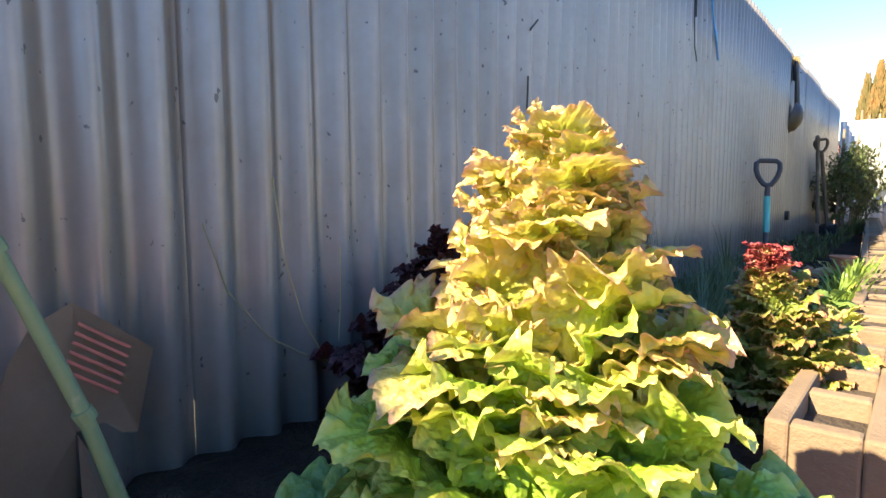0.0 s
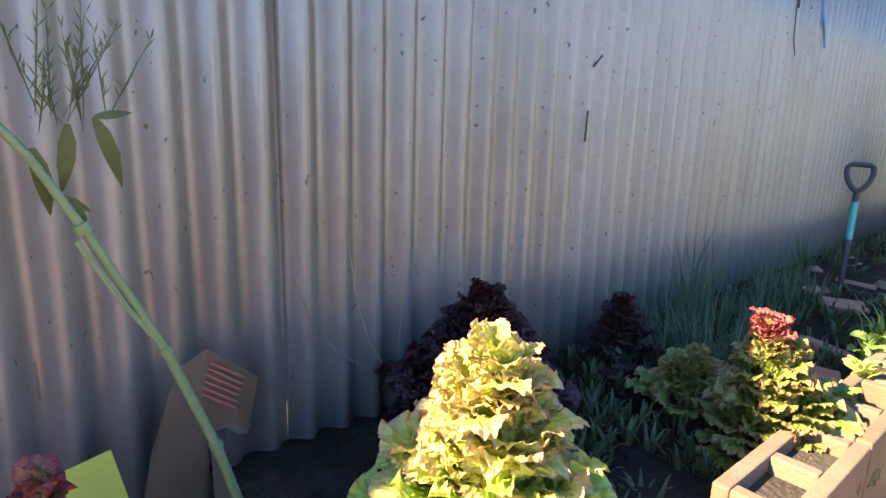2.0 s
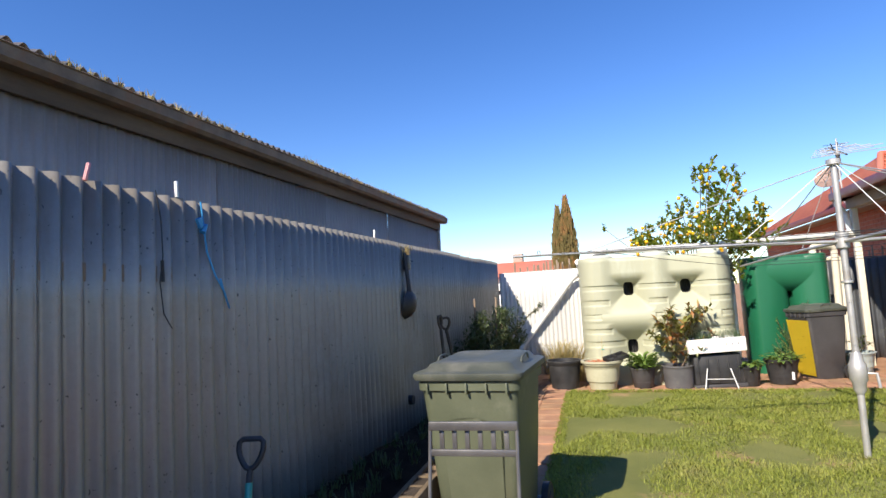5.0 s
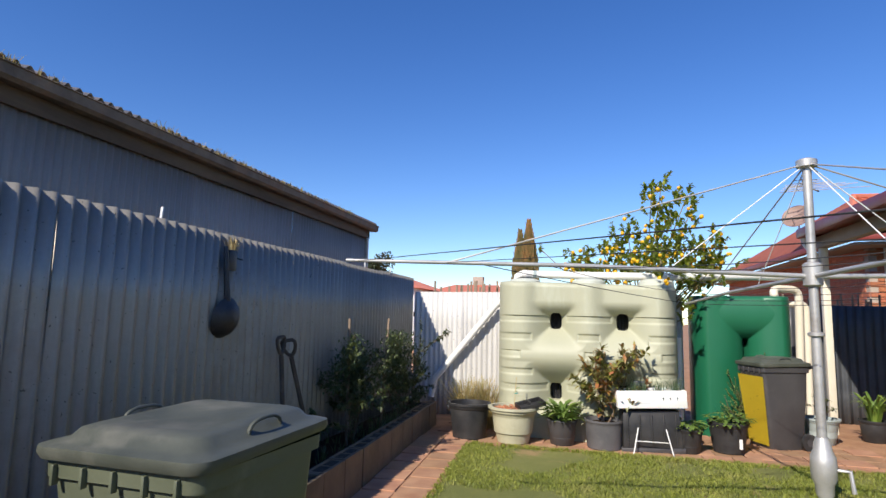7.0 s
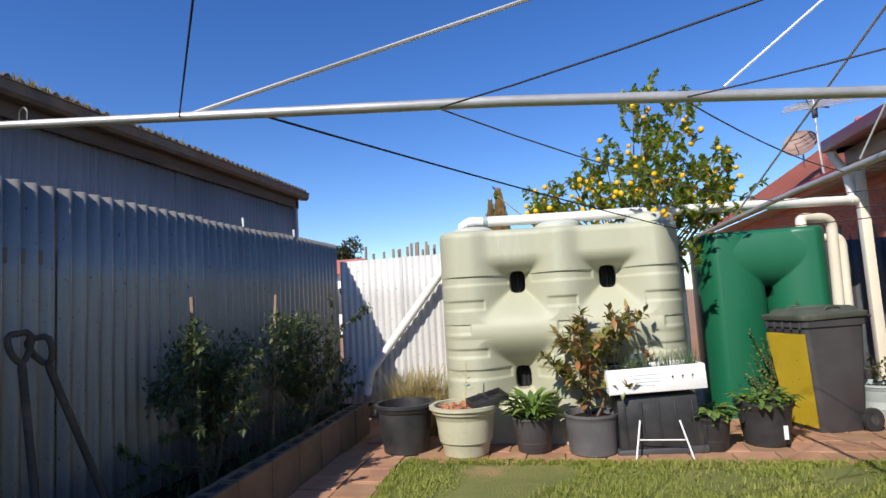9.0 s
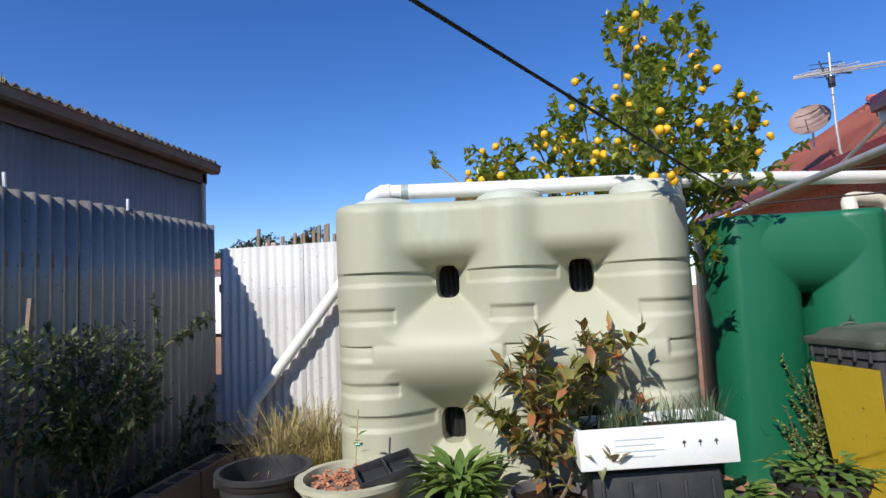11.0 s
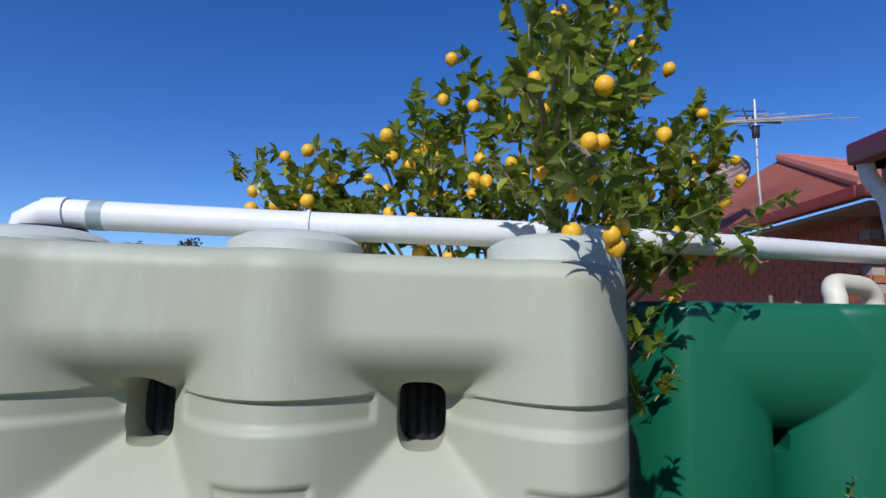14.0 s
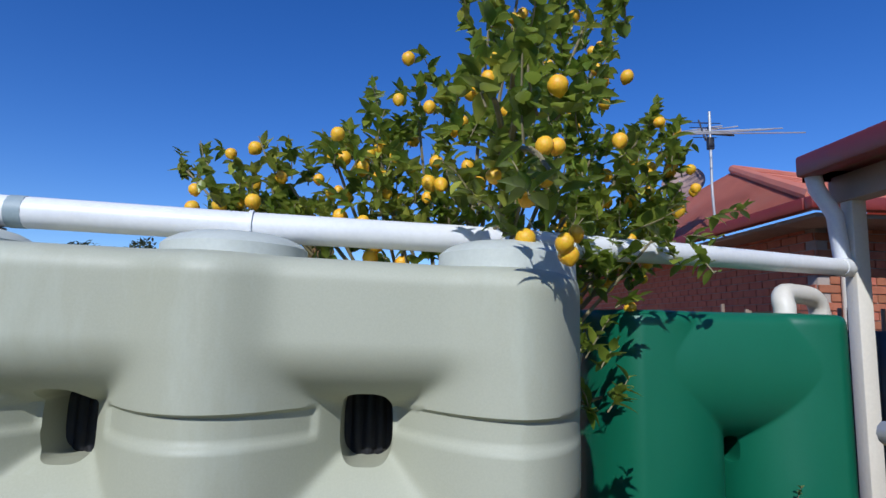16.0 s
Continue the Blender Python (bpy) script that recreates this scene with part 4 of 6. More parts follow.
# ---- lettuces ----
def frill_leaf(name, seed, material, frill, waves, cup=0.25, droop=0.5, nr=12, na=168):
    """A broad rounded leaf of unit length, its rim crowded with small ruffles."""
    r = random.Random(seed)
    ph = [r.uniform(0, 6.28) for _ in range(6)]
    V, F, E = [(0.0, 0.5, 0.0)], [], [0.1]
    for k in range(1, nr + 1):
        q = (k / nr) ** 0.85
        for i in range(na):
            th = math.tau * i / na
            c, s = math.cos(th), math.sin(th)
            broad = 0.47 * (1.0 if c > -0.2 else 1 - 0.72 * ((-0.2 - c) / 0.8) ** 1.2)
            lob = 1 + q ** 3 * (0.035 * math.sin(5 * th + ph[0]) + 0.02 * math.sin(waves * th + ph[3]))
            x = broad * s * q * lob
            y = 0.52 + (0.42 if c > 0 else 0.52) * c * q * lob
            v = max(y, 0)
            e = q ** 3.2 * min(1.0, 0.25 + v * 1.3)
            k2 = waves / 4.2
            ruf = frill * e * (2.6 * noise.noise((c * k2 + seed * 3.7, s * k2, q * 0.6 + seed)) + 1.0 * noise.noise((c * k2 * 2.3, s * k2 * 2.3 + seed * 1.9, q + seed)))
            bl = 0.05 * noise.noise((x * 9 + seed, y * 9, seed * 0.7)) + 0.06 * abs(noise.noise((x * 15 + seed, y * 15, seed * 0.3)))
            z = cup * x * x * 2.0 - droop * v ** 2.2 + 0.30 * math.sin(v * 2.2) - 0.05 * math.exp(-(x / 0.05) ** 2) * (1 - v)
            V.append((x + 0.25 * ruf * s, y + 0.25 * ruf * c, z + ruf + bl))
            E.append(min(1.0, 0.12 + 0.88 * q ** 2.2 * min(1.0, 0.3 + v)))
    V[0] = (0.0, 0.5, sum(p[2] for p in V[1:na + 1]) / na)
    for i in range(na):
        F.append((0, 1 + (i + 1) % na, 1 + i))
    for k in range(nr - 1):
        for i in range(na):
            a, b = 1 + k * na + i, 1 + k * na + (i + 1) % na
            F.append((a, b, b + na, a + na))
    me = bpy.data.meshes.new(name)
    me.from_pydata(V, [], F)
    at = me.attributes.new("edge", "FLOAT", "POINT")
    at.data.foreach_set("value", E)
    me.polygons.foreach_set("use_smooth", [True] * len(me.polygons))
    me.materials.append(material)
    return me


def lettuce(name, base, height, r_low, r_top, n, tiers, label, seed, lean=(0, 0), frill=0.085, waves=11, upright=1.0):
    """A bolting lettuce: a stout stem and tiers of frilled leaves, each leaf a part. tiers: (share of height, material)."""
    r = random.Random(seed)
    t = thing(name, pose(*base), label, "lettuce")
    top = Vector((lean[0], lean[1], height))
    part("stem", tube([(0, 0, -0.06), top * 0.5, top * 0.92], [0.018, 0.014, 0.006], 8), M_stem, t)
    kinds = []
    for lim, m in tiers:
        kinds.append((lim, [frill_leaf("leaf", seed * 20 + q + int(lim * 100), m, frill, waves, r.uniform(-0.25, 0.35), r.uniform(0.10, 0.55)) for q in range(4)]))
    for k in range(n):
        s = (k + 0.5) / n
        hz = s ** 0.80
        meshes = next(ms for lim, ms in kinds if min(hz + r.uniform(-0.10, 0.06), 1.0) <= lim)
        a = k * 2.39996 + r.uniform(-0.35, 0.35)
        reach = (r_low + (r_top - r_low) * hz ** 0.85) * r.uniform(0.85, 1.25)
        size = max(reach * 0.52, 0.06)
        off = max(reach - size, 0.0)
        tilt = (24 + 44 * hz) * upright + r.uniform(-13, 13)
        ob = new("leaf", meshes[k % 4])
        ob.parent = t
        p = top * (hz * 0.92)
        ob.matrix_basis = Matrix.Translation(p) @ Matrix.Rotation(a, 4, "Z") @ Matrix.Rotation(radians(tilt), 4, "X") @ Matrix.Translation((0, off, 0)) @ Matrix.Rotation(radians(r.uniform(-22, 22)), 4, "Y") @ Matrix.Diagonal((size * r.uniform(0.85, 1.1), size, size, 1))
    return t


lettuce("lettuce", (0.725, 1.035, 0.13), 0.525, 0.30, 0.11, 300, [(0.24, M_lettuce_low), (0.56, M_lettuce), (1.01, M_lettuce_top)],
        "tall bolting green lettuce with bronze frilled top", 5, (0.015, -0.03))
lettuce("lettuce", (0.78, 1.97, 0.12), 0.42, 0.23, 0.065, 210, [(0.80, M_lettuce_mid), (1.01, M_lettuce_red)],
        "bolting olive lettuce with a crimson frilled crown", 8, (-0.06, -0.03), 0.085, 12)
lettuce("lettuce", (0.25, 1.47, 0.12), 0.43, 0.30, 0.08, 210, [(1.01, M_lettuce_dark)],
        "dark purple frilled lettuce in the fence's shade", 11, (-0.02, 0.03), 0.085, 12)
lettuce("lettuce", (0.22, 2.15, 0.16), 0.26, 0.17, 0.06, 80, [(1.01, M_lettuce_dark)],
        "small dark purple lettuce among the chives", 14, (0, 0))
lettuce("lettuce", (0.52, 2.05, 0.14), 0.20, 0.19, 0.07, 80, [(1.01, M_lettuce_mid)],
        "low olive lettuce behind the crimson one", 17, (0, 0))
lettuce("lettuce", (0.38, 0.58, 0.04), 0.49, 0.09, 0.06, 60, [(0.5, M_lettuce_mid), (1.01, M_lettuce_red)],
        "small red-tipped lettuce close to the fence", 23, (0, 0))
yb2 = tagged(link("plastic_sheet", box(bmesh.new(), -0.002, 0.002, 0.0, 0.08, 0.0, 0.20, 0.001, pose(0, 0, 0, 10, -15, 0)), M_sheet, None, False, "", pose(0.20, 0.65, 0.20)), "pale yellow-green plastic strip standing in the bed", "sheet")
for k, (xx, yy) in enumerate(((0.93, 2.35), (0.93, 2.13), (0.88, 2.62))):
    lettuce("lettuce_seedling", (xx - 0.09, yy, 0.29), 0.07, 0.085, 0.05, 8, [(1.01, M_herb if k else M_lettuce_top)], "small seedling growing in a hollow block", 31 + k, (0, 0), 0.03, 7, 0.6)


# ---- grasses, blades, weeds ----
def blades(name, spots, material, label, category, n, h, spread, w, seed, droop=0.4, kind=""):
    r = random.Random(seed)
    V, F = [], []
    for c in spots:
        tuft(V, F, c, n, h, spread, w, r, droop)
    return tagged(grid_mesh(name, V, F, material, None, False), label, category, kind=kind)


def bed_z(x, y):
    return 0.20 + 0.07 * noise.noise((x * 1.7, y * 1.7, 3.1))


r = random.Random(9)
blades("chive_clump", [(r.uniform(0.12, 0.5), r.uniform(2.2, 3.6), 0.2) for _ in range(46)], M_chive, "thin blue-green chives growing in the shaded bed", "chives", 14, 0.24, 0.09, 0.005, 2, 0.25)
blades("chive_clump", [(r.uniform(0.10, 0.3), r.uniform(2.5, 3.0), 0.2) for _ in range(8)], M_chive, "tall thin onion stalks standing at the fence", "chives", 6, 0.42, 0.05, 0.005, 21, 0.1)
for k, yy in enumerate((2.86, 3.05, 3.22, 3.40, 3.58, 3.30)):
    blades("spring_onion", [(0.80 + r.uniform(-0.05, 0.04), yy, 0.26), (0.78, yy + 0.06, 0.26)], M_strap, "bright green strappy onion leaves in the block wall", "spring onions", 20, 0.24, 0.12, 0.011, 40 + k, 0.7)
blades("weeds", [(r.uniform(0.1, 0.72), r.uniform(1.3, 3.9), 0.2) for _ in range(260)], M_bush, "low dark weeds over the garden bed", "weeds", 9, 0.10, 0.10, 0.012, 3, 0.6, "stuff")
blades("weeds", [(r.uniform(0.1, 0.5), r.uniform(4.3, 11.2), 0.22) for _ in range(150)], M_bush, "sparse dark weeds along the fence foot", "weeds", 7, 0.13, 0.10, 0.010, 4, 0.6, "stuff")
blades("weeds", [(wall_x(yy) + 0.03, yy, -0.005) for yy in (2.4, 2.55, 3.0, 3.05, 3.1, 4.0, 5.6, 7.2, 8.8)], M_herb, "small weeds at the foot of the block wall", "weeds", 14, 0.10, 0.09, 0.011, 6, 0.7, "stuff")
blades("weeds", [(wall_x(yy) + f, yy + r.uniform(-0.1, 0.1), -0.004) for yy in (2.3, 2.7, 2.9, 3.2, 3.5, 3.9, 4.2) for f in (0.2, 0.4)], M_herb, "tiny weeds in the joints of the path", "weeds", 9, 0.035, 0.06, 0.009, 7, 0.8, "stuff")
for k, (xx, yy) in enumerate(((1.06, 10.55), (1.22, 10.72), (0.98, 10.85), (1.18, 10.98), (1.34, 10.80))):
    blades("grass_clump", [(xx, yy, 0.05)], M_dry, "clump of long half-dry grass beside the tank", "grass", 150, 1.0, 0.30, 0.010, 60 + k, 0.75)

V, F = [], []
for k in range(210000):
    x, y = (r.uniform(1.2, 8.2), r.uniform(1.6, 9.80)) if k < 90000 else (r.uniform(1.3, 5.2), r.uniform(4.0, 9.80))
    if x < path_x(y) - 0.02 or noise.noise((x * 1.2, y * 1.2, 7.0)) < -0.27 + 0.2 * r.random():
        continue
    a = r.uniform(0, 6.28)
    h = r.uniform(0.014, 0.042) * (1.0 + 0.8 * max(noise.noise((x * 3.1, y * 3.1, 2.0)), -0.4))
    w = r.uniform(0.0025, 0.006)
    d = Vector((math.cos(a), math.sin(a), 0))
    s = Vector((-d.y, d.x, 0)) * w
    b = Vector((x, y, rise(y) - 0.012 + 0.03 * noise.noise((x * 1.7, y * 1.7, 3.1)) - 0.004))
    n0 = len(V)
    V += [b - s, b + s, b + d * h * r.uniform(0.4, 1.3) + Vector((0, 0, h))]
    F.append((n0, n0 + 1, n0 + 2))
for _ in range(1500):
    y = r.uniform(1.6, 9.80)
    tuft(V, F, (path_x(y) + r.uniform(-0.04, 0.06), y, rise(y) - 0.012), 5, 0.045, 0.05, 0.006, r, 0.6)
for _ in range(1300):
    x = r.uniform(1.3, 8)
    tuft(V, F, (x, 9.80 + r.uniform(-0.06, 0.05), rise(9.8) - 0.012), 5, 0.055, 0.05, 0.006, r, 0.6)
tagged(grid_mesh("grass", V, F, M_grass, None, False), "short sunlit grass of the patchy lawn", "grass", kind="stuff")


# ---- shrubs ----
def twiggy(V, F, W, start, d, length, r, n_leaf, leaf_l, leaf_w, depth=2, up=0.15, fork=3):
    """Grows a leafy shoot: twigs into W (lists of points), leaves into V, F."""
    pts = [Vector(start)]
    dd = Vector(d).normalized()
    for k in range(5):
        dd = (dd + rdir(r) * 0.22 + Vector((0, 0, up * 0.3))).normalized()
        pts.append(pts[-1] + dd * length / 5)
    W.append((pts, depth))
    for k in range(n_leaf):
        t = r.uniform(0.15, 1.0)
        i = min(int(t * 5), 4)
        p = pts[i].lerp(pts[i + 1], t * 5 - i)
        q = (rdir(r, 0.25) + dd * 0.5).normalized()
        leaf_into(V, F, p, q, Vector((0, 0, 1)) if abs(q.z) < 0.9 else Vector((1, 0, 0)), leaf_l * r.uniform(0.6, 1.2), leaf_w * r.uniform(0.7, 1.2), r.uniform(0.0, 0.4), 0.3, 2)
    if depth > 0:
        for k in range(fork):
            i = r.randint(2, 5)
            twiggy(V, F, W, pts[i], (dd + rdir(r) * 0.9).normalized(), length * r.uniform(0.5, 0.8), r, n_leaf, leaf_l, leaf_w, depth - 1, up, fork)


def shrub(name, base, shoots, label, category, leaf_m, wood_m, seed, leaf_l, leaf_w, n_leaf, depth=2, r_wood=0.006, up=0.15, fork=3, parent=None, trunk=None):
    """shoots: (direction, length) from the base, or (start, direction, length)."""
    r = random.Random(seed)
    t = parent or thing(name, pose(*base), label, category)
    V, F, W = [], [], []
    for s in shoots:
        st, d, ln = s if len(s) == 3 else ((0, 0, 0), *s)
        twiggy(V, F, W, st, d, ln, r, n_leaf, leaf_l, leaf_w, depth, up, fork)
    bm = bmesh.new()
    for pts, dp in W:
        q = r_wood * (0.35 + 0.65 * dp / max(depth, 1))
        tube(pts, [q, q * 0.95, q * 0.85, q * 0.75, q * 0.65, q * 0.5], 5, bm, False)
    part("stem", bm, wood_m, t)
    grid_mesh("foliage", V, F, leaf_m, t, True)
    return t


shrub("shrub", (0.32, 8.75, 0.2), [((0.1, -0.3, 1), 0.55), ((0.2, 0.2, 1), 0.6), ((-0.1, 0.5, 1), 0.55), ((0.3, -0.6, 0.8), 0.5), ((0.2, 0.7, 0.7), 0.5)], "dark leafy shrub in the fence's shade", "shrub", M_bush, M_bark, 71, 0.05, 0.026, 42, 2, 0.009)
shrub("shrub", (0.42, 9.75, 0.2), [((0.2, -0.4, 1), 0.6), ((0.2, 0.1, 1.2), 0.65), ((0.1, 0.6, 1), 0.6), ((0.35, 0.3, 0.9), 0.55), ((0.3, -0.1, 0.5), 0.45)], "grey-green leafy shrub at the end of the bed", "shrub", M_bush, M_bark, 73, 0.045, 0.023, 46, 2, 0.009)
shrub("shrub", (0.30, 10.7, 0.2), [((0.2, -0.4, 1), 0.35), ((0.1, 0.4, 1), 0.4), ((0.35, 0.1, 0.6), 0.4)], "low dark shrub in the fence corner", "shrub", M_bush, M_bark, 75, 0.05, 0.024, 50, 1, 0.007)
def clumps(t, cs, n, ll, lw, material, seed):
    r = random.Random(seed)
    V, F = [], []
    for c, rad in cs:
        for _ in range(n):
            d = rdir(r)
            p = Vector(c) + d * rad * r.uniform(0.2, 1.05)
            leaf_into(V, F, p, (d + rdir(r, 0.3)).normalized(), Vector((0.2, 0.1, 1)), ll * r.uniform(0.6, 1.2), lw * r.uniform(0.7, 1.2), 0.2, 0.3, 2)
    grid_mesh("crown", V, F, material, t, True)


rc = random.Random(55)
s1 = bpy.data.objects["shrub"]
s2 = bpy.data.objects["shrub.001"]
clumps(s1, [((rc.uniform(-0.12, 0.18), rc.uniform(-0.42, 0.40), rc.uniform(0.35, 0.98)), rc.uniform(0.10, 0.17)) for _ in range(20)], 110, 0.045, 0.024, M_bush, 1)
clumps(s2, [((rc.uniform(-0.15, 0.18), rc.uniform(-0.42, 0.55), rc.uniform(0.45, 1.00)), rc.uniform(0.09, 0.16)) for _ in range(22)], 110, 0.042, 0.022, M_bush, 2)
for k, (xx, yy, tl) in enumerate(((0.28, 8.72, 6), (0.36, 9.40, -3))):
    tagged(link("garden_stake", cube(-0.012, 0.012, -0.012, 0.012, 0.1, 1.42, 0.003), M_wood, None, True, "", pose(xx, yy, 0, tl, 2)), "dark timber stake standing in the shrub", "stake")
blades("fern_weed", [(0.45, 9.0, 0.2), (0.5, 9.3, 0.2), (0.45, 9.6, 0.2)], M_bush, "feathery green weed in front of the shrubs", "weed", 40, 0.35, 0.2, 0.008, 66, 0.8)
blades("rosemary_sprig", [(0.22, 3.86, 0.18)], M_bush, "small upright herb sprig beside the shovel", "herb", 22, 0.36, 0.05, 0.008, 67, 0.1)

# ---- lemon tree ----
lt = thing("lemon_tree", pose(0, 0, 0), "lemon tree laden with yellow fruit behind the tanks", "lemon tree")
r = random.Random(77)
TR = Vector((3.27, 11.45, 0.0))
bm = tube([TR, TR + Vector((0.02, -0.02, 0.7)), TR + Vector((-0.03, 0.0, 1.5))], [0.07, 0.06, 0.05], 10)
part("trunk", bm, M_bark, lt)
SH = [  # shoot tips and their spread
    ((1.87, 11.97, 2.68), 0.05), ((2.42, 11.2, 2.34), 0.20), ((2.44, 11.15, 2.18), 0.20), ((2.60, 11.2, 2.32), 0.22), ((2.76, 11.2, 2.52), 0.18), ((2.93, 11.25, 2.64), 0.22),
    ((2.95, 11.1, 2.30), 0.30), ((3.10, 11.3, 2.85), 0.24), ((3.22, 11.15, 2.55), 0.30), ((3.32, 11.1, 2.30), 0.30), ((3.40, 11.2, 3.10), 0.26), ((3.50, 11.15, 2.85), 0.30), ((3.52, 11.1, 3.22), 0.22),
    ((3.55, 11.0, 2.52), 0.34), ((3.70, 11.2, 2.72), 0.28), ((3.86, 11.3, 3.12), 0.20), ((3.90, 11.3, 2.92), 0.24), ((3.85, 11.2, 2.45), 0.30), ((3.95, 11.45, 2.20), 0.28), ((4.18, 11.4, 2.58), 0.20),
    ((4.22, 11.4, 2.34), 0.24), ((4.15, 11.6, 2.08), 0.24), ((3.70, 11.0, 2.18), 0.30), ((3.05, 11.2, 2.15), 0.26), ((2.65, 11.25, 2.16), 0.24), ((3.74, 11.15, 1.90), 0.16), ((3.70, 10.75, 1.50), 0.05), ((3.40, 10.62, 2.28), 0.22),
    ((3.42, 10.60, 2.12), 0.18), ((4.05, 11.6, 1.98), 0.2), ((2.45, 11.25, 2.2), 0.24), ((3.2, 11.3, 2.3), 0.3), ((3.6, 11.25, 2.35), 0.32), ((3.9, 11.5, 2.06), 0.22)]
LV, LF, LW, fruit = [], [], [], []
# a bough reaching forward over the pale tank
SH += [((3.31, 10.04, 2.24), 0.11), ((3.25, 10.24, 2.36), 0.12), ((3.38, 10.14, 2.05), 0.08), ((3.36, 10.40, 2.55), 0.12)]
SH += [((3.85, 11.3, 2.15), 0.28), ((4.1, 11.45, 2.2), 0.26), ((4.25, 11.5, 2.35), 0.20), ((3.76, 11.12, 1.95), 0.16), ((4.0, 11.3, 2.4), 0.26), ((3.76, 11.1, 1.68), 0.10)]
SH += [((x, 11.1, 2.08), 0.20) for x in (2.45, 2.62, 2.8, 3.05, 3.3, 3.55, 3.8, 4.05)]
for (tip, sp) in SH:
    tip = Vector(tip)
    if tip.x < 3.35:
        tip.z = 2.05 + (tip.z - 2.05) * 0.74
    root = TR + Vector((r.uniform(-0.05, 0.05), r.uniform(-0.05, 0.05), r.uniform(1.1, 1.6)))
    mid = root.lerp(tip, 0.5) + Vector((0, 0.05, -0.06))
    if tip.y < 10.6:
        root = Vector((3.46, 11.12, 2.30))
        mid = root.lerp(tip, 0.5) + Vector((0, 0, 0.16))
    LW.append(bend(root, mid, tip, 6))
    for q in range(int(sp * (34 if tip.y > 10.6 else 24)) + 1):
        s0 = tip + Vector((r.gauss(0, sp * 0.36), r.gauss(0, sp * 0.42), r.gauss(-0.05, sp * 0.30)))
        d = (Vector((s0 - tip)) * 1.1 + rdir(r, 0.2) * 0.5 + Vector((0, 0, 0.7))).normalized()
        ln = r.uniform(0.09, 0.19)
        tw = [s0, s0 + d * ln * 0.5 + rdir(r) * 0.012, s0 + d * ln]
        LW.append(tw)
        for u in range(14):
            g = r.uniform(0, 1)
            p = s0 + d * ln * g
            small = 1.0 - 0.4 * g
            leaf_into(LV, LF, p, (rdir(r, 0.25) + d * 0.55).normalized(), Vector((0.1, 0.2, 1)), r.uniform(0.050, 0.092) * small, r.uniform(0.034, 0.056) * small, r.uniform(0, 0.35), 0.3, 4)
    for q in range(int(sp * 18) if tip.y > 10.6 else 0):
        fruit.append(tip + Vector((r.gauss(0, sp * 0.45), r.gauss(-0.10, sp * 0.30), r.gauss(-0.03, sp * 0.36))))
bm = bmesh.new()
for pts in LW:
    big = len(pts) > 3
    tube(pts, [0.016 - 0.0018 * k for k in range(7)] if big else [0.003, 0.0025, 0.002], 6 if big else 4, bm, False)
part("branch_work", bm, M_twig, lt)
grid_mesh("foliage", LV, LF, M_citrus, lt, True)
bm = lathe([(0.0, -0.040), (0.007, -0.038), (0.012, -0.032), (0.022, -0.024), (0.029, -0.008), (0.030, 0.004), (0.026, 0.018), (0.016, 0.029), (0.006, 0.034), (0.0, 0.034)], 14)
lm = bpy.data.meshes.new("lemon")
bm.to_mesh(lm)
bm.free()
lm.polygons.foreach_set("use_smooth", [True] * len(lm.polygons))
lm.materials.append(M_lemon)
fruit += [Vector(v) for v in ((3.35, 9.97, 2.17), (3.255, 10.23, 2.295), (3.40, 10.49, 1.955), (3.43, 10.21, 1.905), (3.46, 10.22, 1.93), (3.445, 10.23, 1.88), (3.64, 10.41, 2.22), (4.02, 11.0, 1.80))]
for k, p0 in enumerate(fruit):
    if p0.x > 3.5 and 10.5 < p0.y < 11.3:
        p0.y = 11.3
    ob = new("lemon", lm)
    ob.parent = lt
    s = r.uniform(0.68, 0.98) * (1.0 if p0.y > 10.3 else 0.88)
    ob.matrix_basis = Matrix.Translation(p0) @ Euler((r.uniform(-0.6, 0.6), r.uniform(-0.6, 0.6), r.uniform(0, 6))).to_matrix().to_4x4() @ Matrix.Diagonal((s, s, s * r.uniform(0.82, 1.0), 1))


# ---- pots and planters ----
def pot(name, base, r_low, r_top, h, material, label, lip=0.02, ridge=True, turn=0):
    t = thing(name, pose(base[0], base[1], base[2] + rise(base[1]) - (0.012 if base[1] > 9 else 0), 0, 0, turn), label, "plant pot", "pots before the tanks")
    prof = [(0.0, 0.006), (r_low * 0.9, 0.0), (r_low, 0.012), (r_low + (r_top - r_low) * 0.85, h * 0.82)]
    if ridge:
        prof += [(r_top * 0.97, h * 0.83), (r_top + lip * 0.3, h * 0.86)]
    prof += [(r_top + lip * 0.5, h * 0.93), (r_top + lip, h * 0.94), (r_top + lip, h), (r_top - 0.006, h), (r_top - 0.012, h * 0.86), (r_top * 0.85, h * 0.3), (0.0, h * 0.28)]
    part("body", lathe(prof, 36), material, t)
    return t


def fill(t, rad, z, material=None):
    part("soil", lathe([(rad, z - 0.01), (rad * 0.7, z + 0.01), (rad * 0.3, z + 0.005), (0.0, z + 0.014)], 24), material or M_soil, t)


